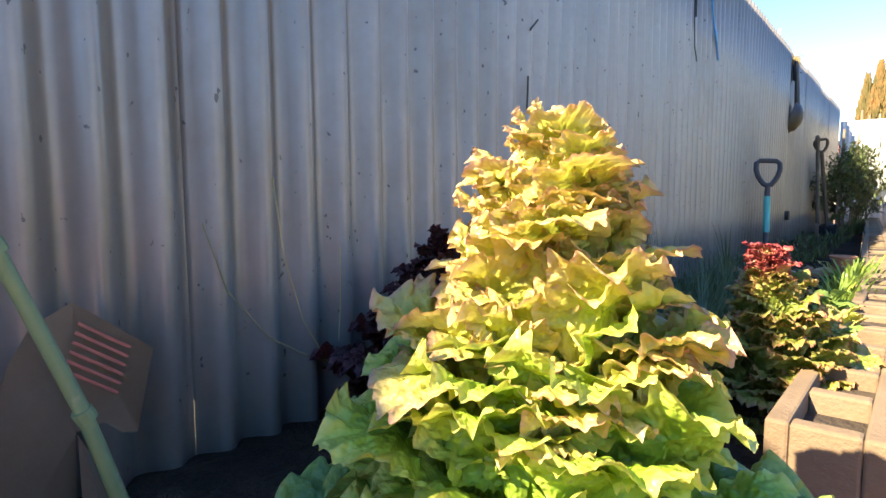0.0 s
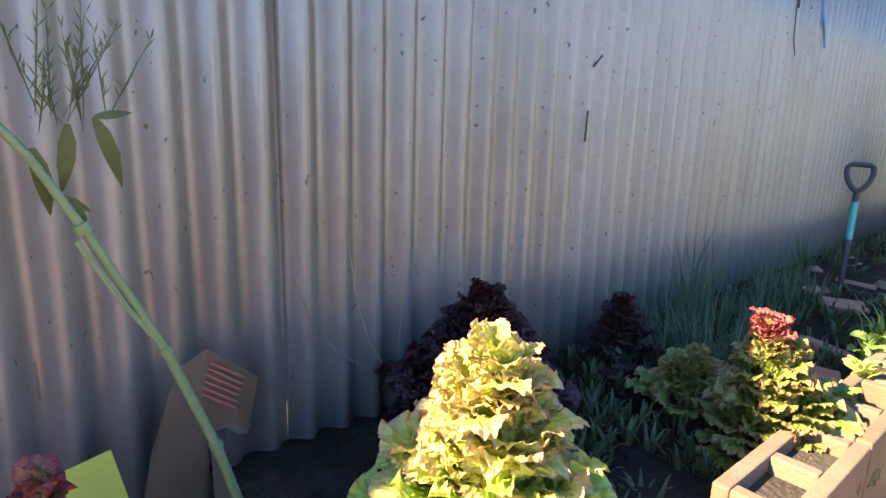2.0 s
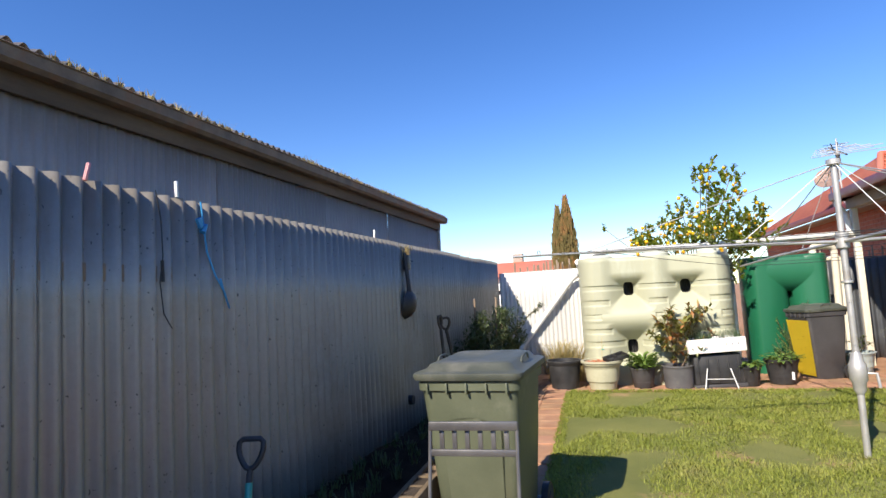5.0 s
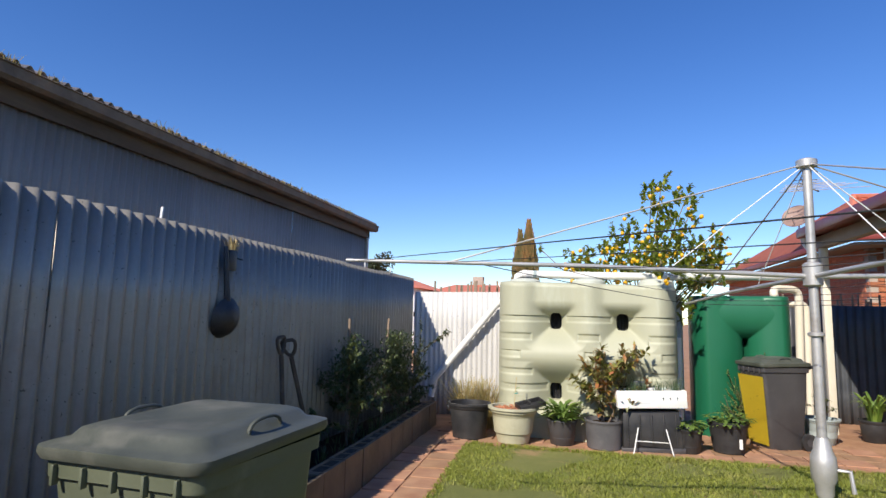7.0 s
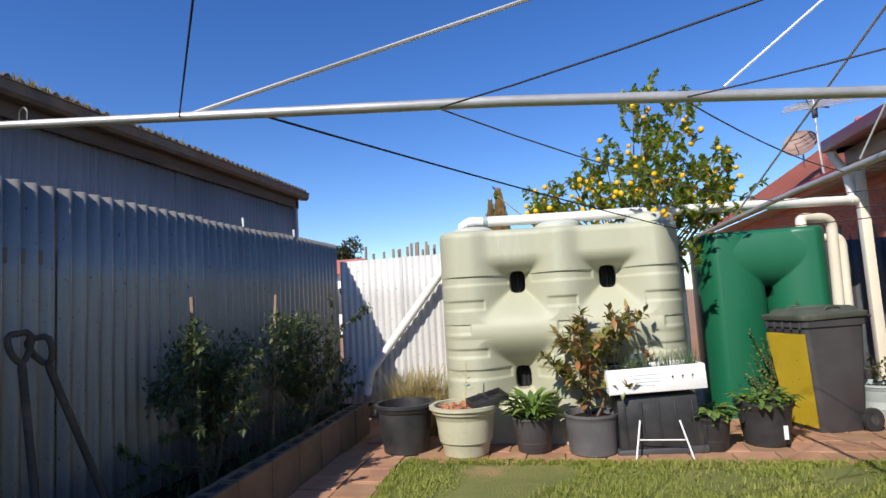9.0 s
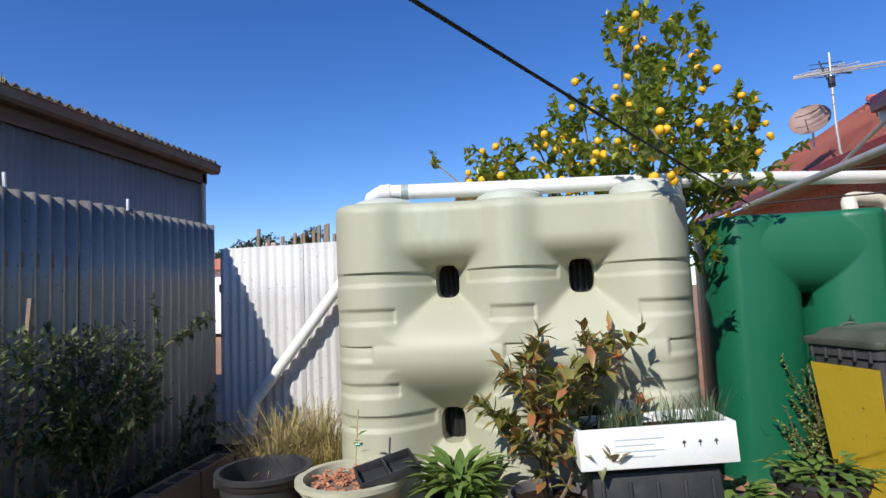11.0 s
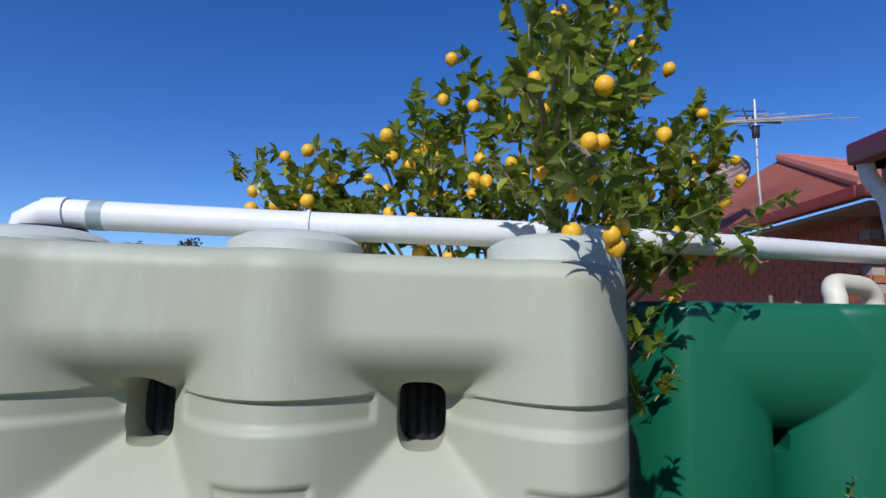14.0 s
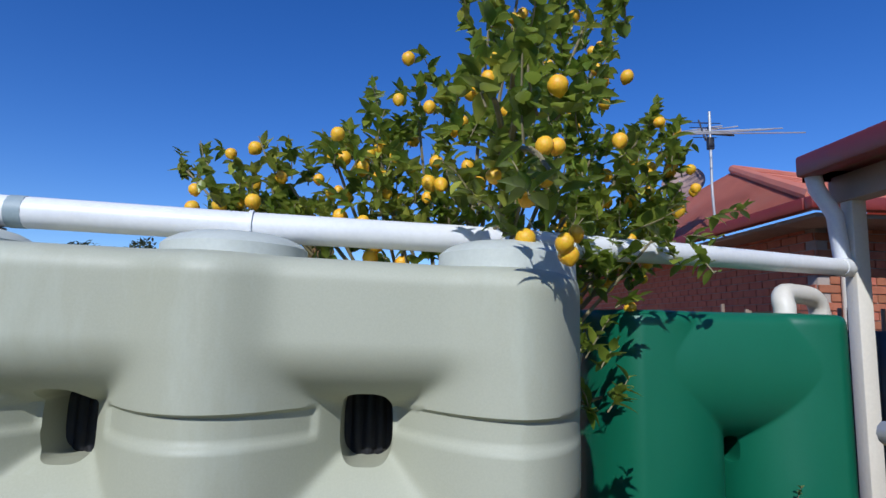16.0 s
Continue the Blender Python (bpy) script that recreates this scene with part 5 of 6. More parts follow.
p1 = pot("black_tub", (1.21, 10.14, 0), 0.19, 0.235, 0.405, M_black, "large empty black plastic tub on the paving", 0.022)
for sx in (-1, 1):
    part("handle", box(bmesh.new(), -0.06, 0.06, sx * 0.245 - 0.012, sx * 0.245 + 0.012, 0.32, 0.365, 0.006, pose(0, 0, 0, 0, 0, 100)), M_black, p1)
p2 = pot("cream_pot", (1.74, 10.06, 0), 0.18, 0.255, 0.40, M_creampot, "large cream plastic pot with bark mulch and a seedling", 0.035)
fill(p2, 0.235, 0.36, M_bark)
r = random.Random(5)
bm = bmesh.new()
for k in range(170):
    a, q = r.uniform(0, 6.28), 0.22 * math.sqrt(r.random())
    box(bm, -0.014, 0.014, -0.006, 0.006, -0.003, 0.003, 0, pose(q * math.cos(a), q * math.sin(a), 0.374 + r.uniform(-0.004, 0.012), r.uniform(-30, 30), r.uniform(-30, 30), r.uniform(0, 180)))
part("bark_mulch", bm, M_terra, p2, "reddish bark chips")
part("cane", tube([(-0.0, 0.02, 0.3), (0.03, 0.03, 0.72)], 0.004, 6), M_brush, p2)
part("tie", tube([(0.012, 0.025, 0.54), (0.05, 0.03, 0.545)], 0.007, 6), M_teal, p2)
V, F = [], []
for k in range(5):
    leaf_into(V, F, (0.03, 0.03, 0.50 + 0.03 * k), (math.cos(k * 2.4), math.sin(k * 2.4), 0.5), Vector((0, 0, 1)), 0.06, 0.025)
grid_mesh("seedling", V, F, M_herb, p2, True)
tr = thing("seedling_tray", pose(1.94, 10.02, 0.468, 8, -12, 28), "black plastic seedling tray lying over the pots", "tray")
part("base", cube(-0.15, 0.15, -0.10, 0.10, 0, 0.006, 0.001), M_black, tr)
for (a, b, c, d) in ((-0.15, 0.15, -0.10, -0.092), (-0.15, 0.15, 0.092, 0.10), (-0.15, -0.142, -0.092, 0.092), (0.142, 0.15, -0.092, 0.092), (-0.004, 0.004, -0.092, 0.092)):
    part("side", cube(a, b, c, d, 0.006, 0.05, 0.001), M_black, tr)
p3 = pot("black_pot", (2.28, 10.14, 0), 0.13, 0.165, 0.28, M_gbin, "black plastic pot full of bright leafy greens", 0.012, False)
fill(p3, 0.15, 0.24)
V, F = [], []
for k in range(150):
    a, q = r.uniform(0, 6.28), 0.14 * math.sqrt(r.random())
    e = r.uniform(0.2, 1.3)
    leaf_into(V, F, (q * math.cos(a), q * math.sin(a), 0.26 + r.uniform(0, 0.16)), (math.cos(a) * 0.9, math.sin(a) * 0.9, e), Vector((0, 0, 1)), r.uniform(0.10, 0.19), r.uniform(0.035, 0.06), 0.5, 0.3, 4)
grid_mesh("foliage", V, F, M_herb, p3, True)
p4 = pot("grey_pot", (2.74, 10.11, 0), 0.185, 0.205, 0.31, M_greypot, "grey plastic pot holding a young bronze-leaved tree", 0.008, False)
fill(p4, 0.19, 0.27)
shrub("", (0, 0, 0), [((-0.02, 0, 0.25), (-0.12, 0, 1), 0.56), ((0.03, 0, 0.25), (0.36, -0.02, 1), 0.60), ((0, 0.02, 0.25), (0.1, 0.2, 1), 0.50), ((0, 0, 0.46), (-0.6, -0.1, 0.5), 0.30), ((0.06, 0, 0.48), (0.8, 0, 0.35), 0.34), ((0.02, -0.02, 0.55), (0.2, -0.5, 0.5), 0.26), ((-0.04, 0, 0.55), (-0.08, 0, 1), 0.46), ((0.12, 0, 0.58), (0.2, 0, 1), 0.40), ((-0.05, 0, 0.6), (-0.4, -0.1, 1), 0.34)],
      "", "", M_bronze, M_bark, 81, 0.10, 0.045, 22, 1, 0.009, 0.15, 3, parent=p4)
bx = thing("foam_box", pose(3.22, 10.13, 0.525, 0, -2.2, 7) @ Matrix.Diagonal((0.90, 0.90, 0.88, 1)), "white foam box planted with chives, resting on a low stand", "foam box")
for nm, a, b, c, d, e, g in (("long_side", -0.40, 0.40, -0.17, -0.14, 0, 0.21), ("long_side", -0.40, 0.40, 0.14, 0.17, 0, 0.21), ("end_side", -0.40, -0.37, -0.141, 0.141, 0.001, 0.209),
                             ("end_side", 0.37, 0.40, -0.141, 0.141, 0.001, 0.209), ("bottom", -0.371, 0.371, -0.141, 0.141, 0.002, 0.03)):
    part(nm, cube(a, b, c, d, e, g, 0.008), M_foam, bx)
part("soil", cube(-0.365, 0.365, -0.135, 0.135, 0.03, 0.16), M_soil, bx)
for k in range(3):
    bm = bmesh.new()
    ring = [bm.verts.new((0.13 + 0.08 * k + a, -0.1712, 0.11 + b)) for a, b in ((0, 0.022), (-0.013, 0.006), (-0.005, 0.006), (0, -0.022), (0.005, 0.006), (0.013, 0.006))]
    bmesh.ops.solidify(bm, geom=[bm.faces.new(ring)], thickness=0.0025)
    part("printed_mark", bm, M_greypot, bx, smooth=False)
for k in range(4):
    part("printed_line", box(bmesh.new(), -0.22, 0.03 - 0.05 * (k % 2), -0.1735, -0.171, 0.15 - 0.03 * k, 0.156 - 0.03 * k, 0), M_foamprint, bx)
V, F = [], []
for k in range(26):
    tuft(V, F, (r.uniform(-0.34, 0.34), r.uniform(-0.1, 0.1), 0.15), 12, 0.27, 0.16, 0.005, r, 0.35)
grid_mesh("chive_clump", V, F, M_chive, bx, False)
cr = link("plant_crate", cube(-0.06, 0.06, -0.02, 0.02, 0, 0.13, 0.004), M_chair, None, True, "", pose(3.12, 10.2, 0.66, 0, 0, 5))
tagged(cr, "small dark label card in the foam box", "label")
sb = thing("box_stand", pose(3.23, 10.17, 0.05, 0, -2.2, 6), "black tub turned over as a stand under the foam box", "stand")
bm = bmesh.new()
box(bm, -0.31, 0.31, -0.14, 0.14, 0.05, 0.44, 0.012)
for v in bm.verts:
    v.co.x, v.co.y = v.co.x * (1.0 - 0.12 * v.co.z), v.co.y * (1.0 - 0.2 * v.co.z)
part("body", bm, M_black, sb)
part("rim", cube(-0.33, 0.33, -0.155, 0.155, 0.0, 0.055, 0.01), M_gbin, sb)
for k in range(5):
    part("rib", cube(-0.25 + 0.125 * k - 0.008, -0.25 + 0.125 * k + 0.008, -0.145, -0.128, 0.06, 0.40, 0.004), M_black, sb)
fr = thing("wire_stand", pose(3.23, 9.93, 0.055), "bent white wire stand beneath the foam box", "stand")
for sx in (-1, 1):
    part("leg", tube([(sx * 0.20, -0.06, 0.0), (sx * 0.14, 0.06, 0.26)], 0.007, 6), M_white, fr)
part("rail", tube([(-0.16, 0.01, 0.13), (0.16, 0.01, 0.13)], 0.005, 6), M_white, fr)
for k, (xx, yy, r0, r1, h, sd) in enumerate(((3.62, 10.18, 0.11, 0.14, 0.26, 7), (4.05, 10.36, 0.155, 0.20, 0.33, 8))):
    pp = pot("black_pot", (xx, yy, 0), r0, r1, h, M_black, "black plastic pot of low strawberry-like leaves", 0.014)
    fill(pp, r1 * 0.9, h * 0.85)
    V, F = [], []
    for q in range(110):
        a, d = r.uniform(0, 6.28), r1 * 1.05 * math.sqrt(r.random())
        leaf_into(V, F, (d * math.cos(a), d * math.sin(a), h * 0.88 + r.uniform(0, 0.10)), (math.cos(a), math.sin(a), r.uniform(-0.1, 0.8)), Vector((0, 0, 1)), r.uniform(0.05, 0.10), r.uniform(0.035, 0.06), 0.4, 0.25, 3)
    grid_mesh("foliage", V, F, M_herb, pp, True)
    if k:
        part("tag", box(bmesh.new(), 0.06, 0.09, -0.215, -0.211, 0.08, 0.18, 0), M_white, pp, "torn white label")
shrub("jade_plant", (4.36, 11.08, 0.05), [((0.0, 0, 1), 0.66), ((-0.08, -0.03, 1), 0.58), ((0.12, 0, 1), 0.50), ((-0.2, 0, 0.8), 0.42), ((0.2, -0.05, 0.8), 0.40), ((0.03, -0.1, 1), 0.54)], "small-leaved green shrub climbing before the green tank", "shrub", M_jade, M_bark, 91, 0.026, 0.018, 70, 1, 0.006, 0.4, 3)
bp = pot("blue_grey_pot", (5.25, 11.25, 0), 0.14, 0.185, 0.30, M_bluepot, "faded blue-grey pot with a straggly succulent", 0.02)
fill(bp, 0.16, 0.26)
shrub("", (0, 0, 0), [((0, 0, 0.26), (-0.3, -0.2, 0.6), 0.22), ((0, 0, 0.26), (0.3, -0.1, 0.6), 0.22), ((0, 0, 0.26), (0, 0.1, 1), 0.2)], "", "", M_bush, M_bark, 93, 0.05, 0.03, 12, 1, 0.005, 0.1, 2, parent=bp)
for k, (xx, yy) in enumerate(((5.95, 11.6), (6.35, 11.5))):
    b2 = pot("black_pot", (xx, yy, 0), 0.13, 0.16, 0.26, M_black, "black pot of arching strap leaves by the verandah", 0.012)
    fill(b2, 0.14, 0.22)
    V, F = [], []
    tuft(V, F, (0, 0, 0.22), 60, 0.62, 0.15, 0.045, r, 0.9)
    grid_mesh("foliage", V, F, M_strap, b2, True)
hz = [(6.0 + 0.28 * math.cos(a * 0.35) * (1 + 0.02 * a), 10.9 + 0.2 * math.sin(a * 0.35), 0.012) for a in range(60)]
tagged(link("garden_hose", tube(hz, 0.011, 8), M_gtank, None, True), "green garden hose lying in loose coils", "hose")


# ---- tools and things on the fence ----
def shovel(name, m, grip, label, length=1.0, blade=True):
    t = thing(name, m, label, "shovel")
    part("shaft", tube([(0, 0, 0.0), (0, 0, length - 0.15)], 0.014 if grip else 0.018, 10), M_black if grip else M_darkwood, t)
    if grip:
        part("sleeve", tube([(0, 0, length - 0.38), (0, 0, length - 0.19)], 0.0165, 10), M_teal, t, "teal plastic sleeve")
    d = bend((0, 0, length - 0.19), (0, 0.0, length - 0.15), (0.0, 0.0, length - 0.13), 3)
    ring = []
    for k in range(15):
        a = -math.pi / 2 + (k / 14) * math.tau
        ca, sa = math.cos(a), math.sin(a)
        w = 0.052 + 0.022 * sa
        ring.append((w * math.copysign(abs(ca) ** 0.75, ca), 0, length - 0.065 + 0.066 * (min(sa * 1.25, 1.0) if sa > 0 else sa)))
    part("grip", tube(d + ring, 0.013 if grip else 0.015, 8), M_black if grip else M_darkwood, t, "black D-shaped grip" if grip else "")
    if blade:
        bm = bmesh.new()
        rows = []
        for z, w in ((0.02, 0.02), (0.0, 0.085), (-0.12, 0.09), (-0.20, 0.07), (-0.25, 0.0)):
            rows.append([bm.verts.new((s * w, -0.02 * (1 - s * s) + 0.012, z)) for s in (-1, -0.5, 0, 0.5, 1)])
        for a, b in zip(rows, rows[1:]):
            for q in range(4):
                bm.faces.new((a[q], a[q + 1], b[q + 1], b[q]))
        bmesh.ops.remove_doubles(bm, verts=bm.verts, dist=0.0005)
        bmesh.ops.solidify(bm, geom=bm.faces[:], thickness=0.003)
        part("blade", bm, M_pan, t)
    return t


shovel("garden_shovel", pose(0.40, 3.86, 0.20, -13, 2, 22), True, "short shovel with a teal sleeve stuck in the bed", 0.66, True)
shovel("old_spade", pose(0.22, 7.62, 0.36, -2, -5, 90), False, "old timber-handled spade leaning on the fence", 0.90)
shovel("old_spade", pose(0.27, 7.97, 0.34, 21, -7, 8), False, "old timber-handled shovel propped against the fence", 0.96)
pn = thing("hanging_pan", pose(0.05, 6.98, 1.40, 0, 0, 0), "blackened wok-like ladle hanging on the fence", "pan")
bm = lathe([(0.0, -0.055), (0.06, -0.045), (0.118, -0.012), (0.145, 0.03), (0.150, 0.032), (0.123, 0.0), (0.06, -0.035), (0.0, -0.045)], 28)
q = part("bowl", bm, M_pan, pn)
q.matrix_basis = pose(0.02, 0.02, 0, 0, -78, 0)
part("handle", tube([(0.02, 0.0, 0.12), (0.015, -0.03, 0.34), (0.0, -0.03, 0.52)], [0.024, 0.019, 0.016], 8), M_pan, pn)
br = thing("hanging_brush", pose(0.04, 7.02, 1.85), "worn straw hand brush hooked over the fence top", "brush")
part("head", box(bmesh.new(), -0.02, 0.03, -0.05, 0.05, -0.10, 0.05, 0.012), M_pan, br)
part("hook", tube([(0.0, 0.05, 0.0), (0.03, 0.11, -0.01)], 0.006, 6), M_pan, br)
V, F = [], []
for k in range(14):
    tuft(V, F, (r.uniform(-0.01, 0.02), r.uniform(-0.04, 0.04), 0.05), 6, 0.13, 0.06, 0.006, r, 0.3)
grid_mesh("bristles", V, F, M_brush, br, False, "frayed straw bristles")
tagged(link("pipe_stub", tube([(0.0, 7.0, 0.47), (0.05, 7.0, 0.47)], 0.045, 14), M_cable, None, True), "black pipe end coming through the fence", "pipe")

# ---- near the start: cardboard, stem, stones, bricks ----
cb = thing("cardboard_box", pose(0.09, 0.86, 0.20, 0, 0, 90), "opened brown cardboard box leaning on the fence", "cardboard box")


def panel(pts, t=0.004):
    bm = bmesh.new()
    f = bm.faces.new([bm.verts.new(p) for p in pts])
    bmesh.ops.solidify(bm, geom=[f], thickness=t)
    return bm


part("flap", panel([(-0.03, 0, 0.30), (0.02, 0, 0.325), (0.115, -0.015, 0.245), (0.085, -0.02, 0.13), (0.065, -0.02, 0.135), (0.045, -0.015, 0.155), (0.01, -0.01, 0.15)]), M_board, cb, smooth=False)
part("side", panel([(-0.03, -0.003, 0.30), (0.01, -0.014, 0.15), (0.0, -0.02, -0.04), (-0.16, -0.10, -0.04), (-0.11, -0.07, 0.17), (-0.06, -0.02, 0.26)]), M_board, cb, smooth=False)
part("side", panel([(0.01, -0.02, 0.15), (0.04, -0.03, 0.08), (0.04, -0.08, -0.05), (0.0, -0.06, -0.05)]), M_board, cb, smooth=False)
for k in range(6):
    q = link("print", box(bmesh.new(), 0.0, 0.075, -0.0008, 0.0008, 0.0, 0.0045, 0), M_print, cb)
    q.matrix_basis = pose(0.022 - 0.004 * k, -0.0055 - 0.0004 * k, 0.295 - 0.012 * k, 0, 36, -9)

st = thing("seeding_plant", pose(0, 0, 0), "tall pale green seeding stalk leaning across the fence", "plant")
SP = [(0.33, 0.88, 0.20), (0.30, 0.82, 0.44), (0.30, 0.755, 0.62), (0.30, 0.70, 0.74), (0.30, 0.665, 0.815), (0.30, 0.615, 0.91), (0.30, 0.55, 1.0), (0.30, 0.48, 1.08)]
part("stalk", tube(SP, [0.009, 0.008, 0.0075, 0.007, 0.0065, 0.006, 0.005, 0.003], 10), M_stem, st)
for k in (1, 2, 4):
    part("node", tube([Vector(SP[k]) - Vector((0, -0.003, 0.006)), Vector(SP[k]) + Vector((0, -0.003, 0.006))], 0.0105, 8), M_stem, st)
part("side_stalk", tube([(0.30, 0.755, 0.62), (0.31, 0.70, 0.71), (0.31, 0.655, 0.80)], 0.004, 6), M_stem, st)
for (p0, d, ln, w) in (((0.30, 0.69, 0.96), (0, 0.5, 0.1), 0.05, 0.012), ((0.30, 0.66, 0.95), (0.0, -0.1, -1), 0.09, 0.022), ((0.30, 0.69, 0.96), (0.0, 0.35, -0.9), 0.10, 0.022), ((0.30, 0.62, 0.92), (0.0, 0.2, -1), 0.09, 0.022), ((0.30, 0.66, 0.85), (0.0, 0.3, -0.9), 0.05, 0.010), ((0.30, 0.64, 0.86), (-0.1, 0.7, -0.4), 0.05, 0.012)):
    V, F = [], []
    leaf_into(V, F, p0, d, Vector((1, 0.1, 0.2)), ln, w, 0.3, 0.3, 4)
    grid_mesh("leaf", V, F, M_bush, st, True)
rr = random.Random(12)
for k in range(14):
    base = Vector((0.28, 0.66 + rr.uniform(-0.05, 0.05), 0.93 + rr.uniform(0, 0.03)))
    tip = base + Vector((rr.uniform(-0.04, 0.04), rr.uniform(-0.07, 0.09), rr.uniform(0.08, 0.2)))
    V, F = [], []
    for side in (Vector((1, 0, 0)), Vector((0, 1, 0))):
        leaf_into(V, F, base, (tip - base).normalized(), side, (tip - base).length, 0.0022, 0.05, 0.1, 4)
    for q in range(12):
        p = base.lerp(tip, rr.uniform(0.2, 1))
        leaf_into(V, F, p, (rr.uniform(-0.4, 0.4), rr.uniform(-0.8, 0.8), 0.9), Vector((1, 0, 0)), 0.018, 0.002, 0.1, 0.2, 2)
    grid_mesh("seed_stem", V, F, M_bush, st, False)


def stone(name, at, size, material, label, cat, seed):
    bm = bmesh.new()
    bmesh.ops.create_icosphere(bm, subdivisions=3, radius=1.0)
    for v in bm.verts:
        n = noise.noise(v.co * 1.3 + Vector((seed, 0, 0)))
        v.co = Vector((v.co.x * size[0], v.co.y * size[1], v.co.z * size[2])) * (1 + 0.35 * n)
    return tagged(link(name, bm, material, None, True, "", pose(*at, 0, 0, seed * 37)), label, cat)


rr = random.Random(4)
for k in range(46):
    stone("clod", (rr.uniform(0.08, 0.6), rr.uniform(0.75, 1.9), 0.20), (rr.uniform(0.015, 0.05), rr.uniform(0.015, 0.05), rr.uniform(0.012, 0.03)), M_soil, "dark lump of garden soil", "clod", k + 1)
for k in range(10):
    stone("rock", (rr.uniform(0.15, 0.6), rr.uniform(4.0, 4.9), 0.22), (rr.uniform(0.025, 0.05), rr.uniform(0.025, 0.05), rr.uniform(0.02, 0.035)), M_redsoil, "reddish rock lying in the garden bed", "rock", k + 30)
for k, (xx, yy, rz, tl) in enumerate(((0.66, 2.55, 20, 14), (0.62, 2.85, -15, -10), (0.50, 3.55, 40, 20), (0.42, 4.05, 10, -16), (0.34, 3.72, 70, 8))):
    tagged(link("loose_brick", cube(-0.11, 0.11, -0.05, 0.05, -0.035, 0.035, 0.006), M_terra, None, True, "", pose(xx, yy, 0.212, tl, 4, rz) @ Matrix.Scale(0.8, 4)), "loose terracotta brick lying in the bed", "brick", "loose bricks in the bed")
tp = pot("terracotta_pot", (0.72, 3.86, 0.30), 0.035, 0.05, 0.08, M_terra, "tiny terracotta pot on the block wall", 0.006)
tp["group"] = "small terracotta pots"


# ---- neighbouring house, verandah ----
house = thing("house", pose(0, 0, 0), "red brick house with a faded red hipped iron roof", "house")


def slab(pts, thick=0.04):
    bm = bmesh.new()
    f = bm.faces.new([bm.verts.new(p) for p in pts])
    bmesh.ops.solidify(bm, geom=[f], thickness=thick)
    return bm


# brick body and hipped roof
part("wall", cube(7.1, 15.0, 14.25, 24.0, 0, 2.86, 0.01), M_mortar, house)
AP = (8.2, 17.4, 4.22)
RB = (12.0, 19.0, 4.5)
EV = 2.90
roof = part("roof", slab([(6.68, 13.69, EV), (15.6, 13.69, EV), RB, AP]), M_roof, house)
part("roof", slab([(6.68, 13.69, EV), AP, RB, (6.68, 24.6, EV)]), M_roof, house)
part("roof", slab([(15.6, 13.69, EV), (15.6, 24.6, EV), RB]), M_roof, house)
part("ridge_cap", tube([(6.70, 13.71, EV + 0.04), Vector(AP) + Vector((0, 0, 0.03)), Vector(RB) + Vector((0, 0, 0.03))], 0.07, 8), M_roof, house)
for k in range(44):
    s0 = k / 44
    a = Vector((6.7 + 8.9 * s0, 13.69, EV + 0.012))
    top = Vector(AP).lerp(Vector(RB), max(0.0, min(1.0, (a.x - 8.2) / 3.8)))
    if a.x < 8.2:
        top = Vector((6.68, 13.69, EV)).lerp(Vector(AP), (a.x - 6.7) / 1.65)
    if a.x > 12.0:
        top = Vector(RB).lerp(Vector((15.6, 13.69, EV)), (a.x - 12.0) / 3.6)
    part("rib", tube([a, top + Vector((0, 0, 0.012))], 0.018, 5), M_roof, roof)
part("gutter", cube(6.58, 15.7, 13.58, 13.69, 2.79, 2.91, 0.02), M_fascia, house, "maroon gutter")
part("gutter", cube(6.57, 6.68, 13.69, 24.6, 2.79, 2.91, 0.02), M_fascia, house, "maroon gutter")
part("eave", cube(6.7, 15.6, 13.7, 14.25, 2.74, 2.78), M_eave, house)
part("eave", cube(6.7, 7.1, 14.25, 24.6, 2.74, 2.78), M_eave, house)
part("wall_pipe", tube([(7.35, 14.2, 0.0), (7.35, 14.2, 2.75)], 0.045, 10), M_cream, house)
part("vent", cube(9.2, 9.45, 17.0, 17.25, 3.9, 4.35), M_roof, house)
bm = bmesh.new()
box(bm, 9.4, 11.6, 16.2, 17.2, 0.0, 0.04, 0.01, pose(0, 0, 4.0 - 0.33 * 16.2, 0, 0, 0) @ Matrix(((1, 0, 0, 0), (0, 1, 0, 0), (0, 0.33, 1, 0), (0, 0, 0, 1))))
part("solar_panel", bm, M_darkiron, house)

# bricks of the wall that faces the yard
brick = bpy.data.meshes.new("brick")
bm = box(bmesh.new(), 0, 0.23, -0.012, 0.02, 0, 0.076, 0.004)
bm.to_mesh(brick)
bm.free()
brick.materials.append(M_brick)
for row in range(22):
    for c in range(14):
        ob = new("brick", brick)
        ob.parent = house
        ob.matrix_basis = pose(7.10 + (0.12 if row % 2 else 0) + 0.24 * c, 14.245, 0.90 + row * 0.086)
V, F = [], []
for row in range(10):
    for c in range(14):
        x0, z0 = 7.10 + (0.12 if row % 2 else 0) + 0.24 * c, 0.04 + row * 0.086
        n0 = len(V)
        V += [(x0, 14.236, z0), (x0 + 0.23, 14.236, z0), (x0 + 0.23, 14.236, z0 + 0.076), (x0, 14.236, z0 + 0.076)]
        F.append((n0, n0 + 1, n0 + 2, n0 + 3))
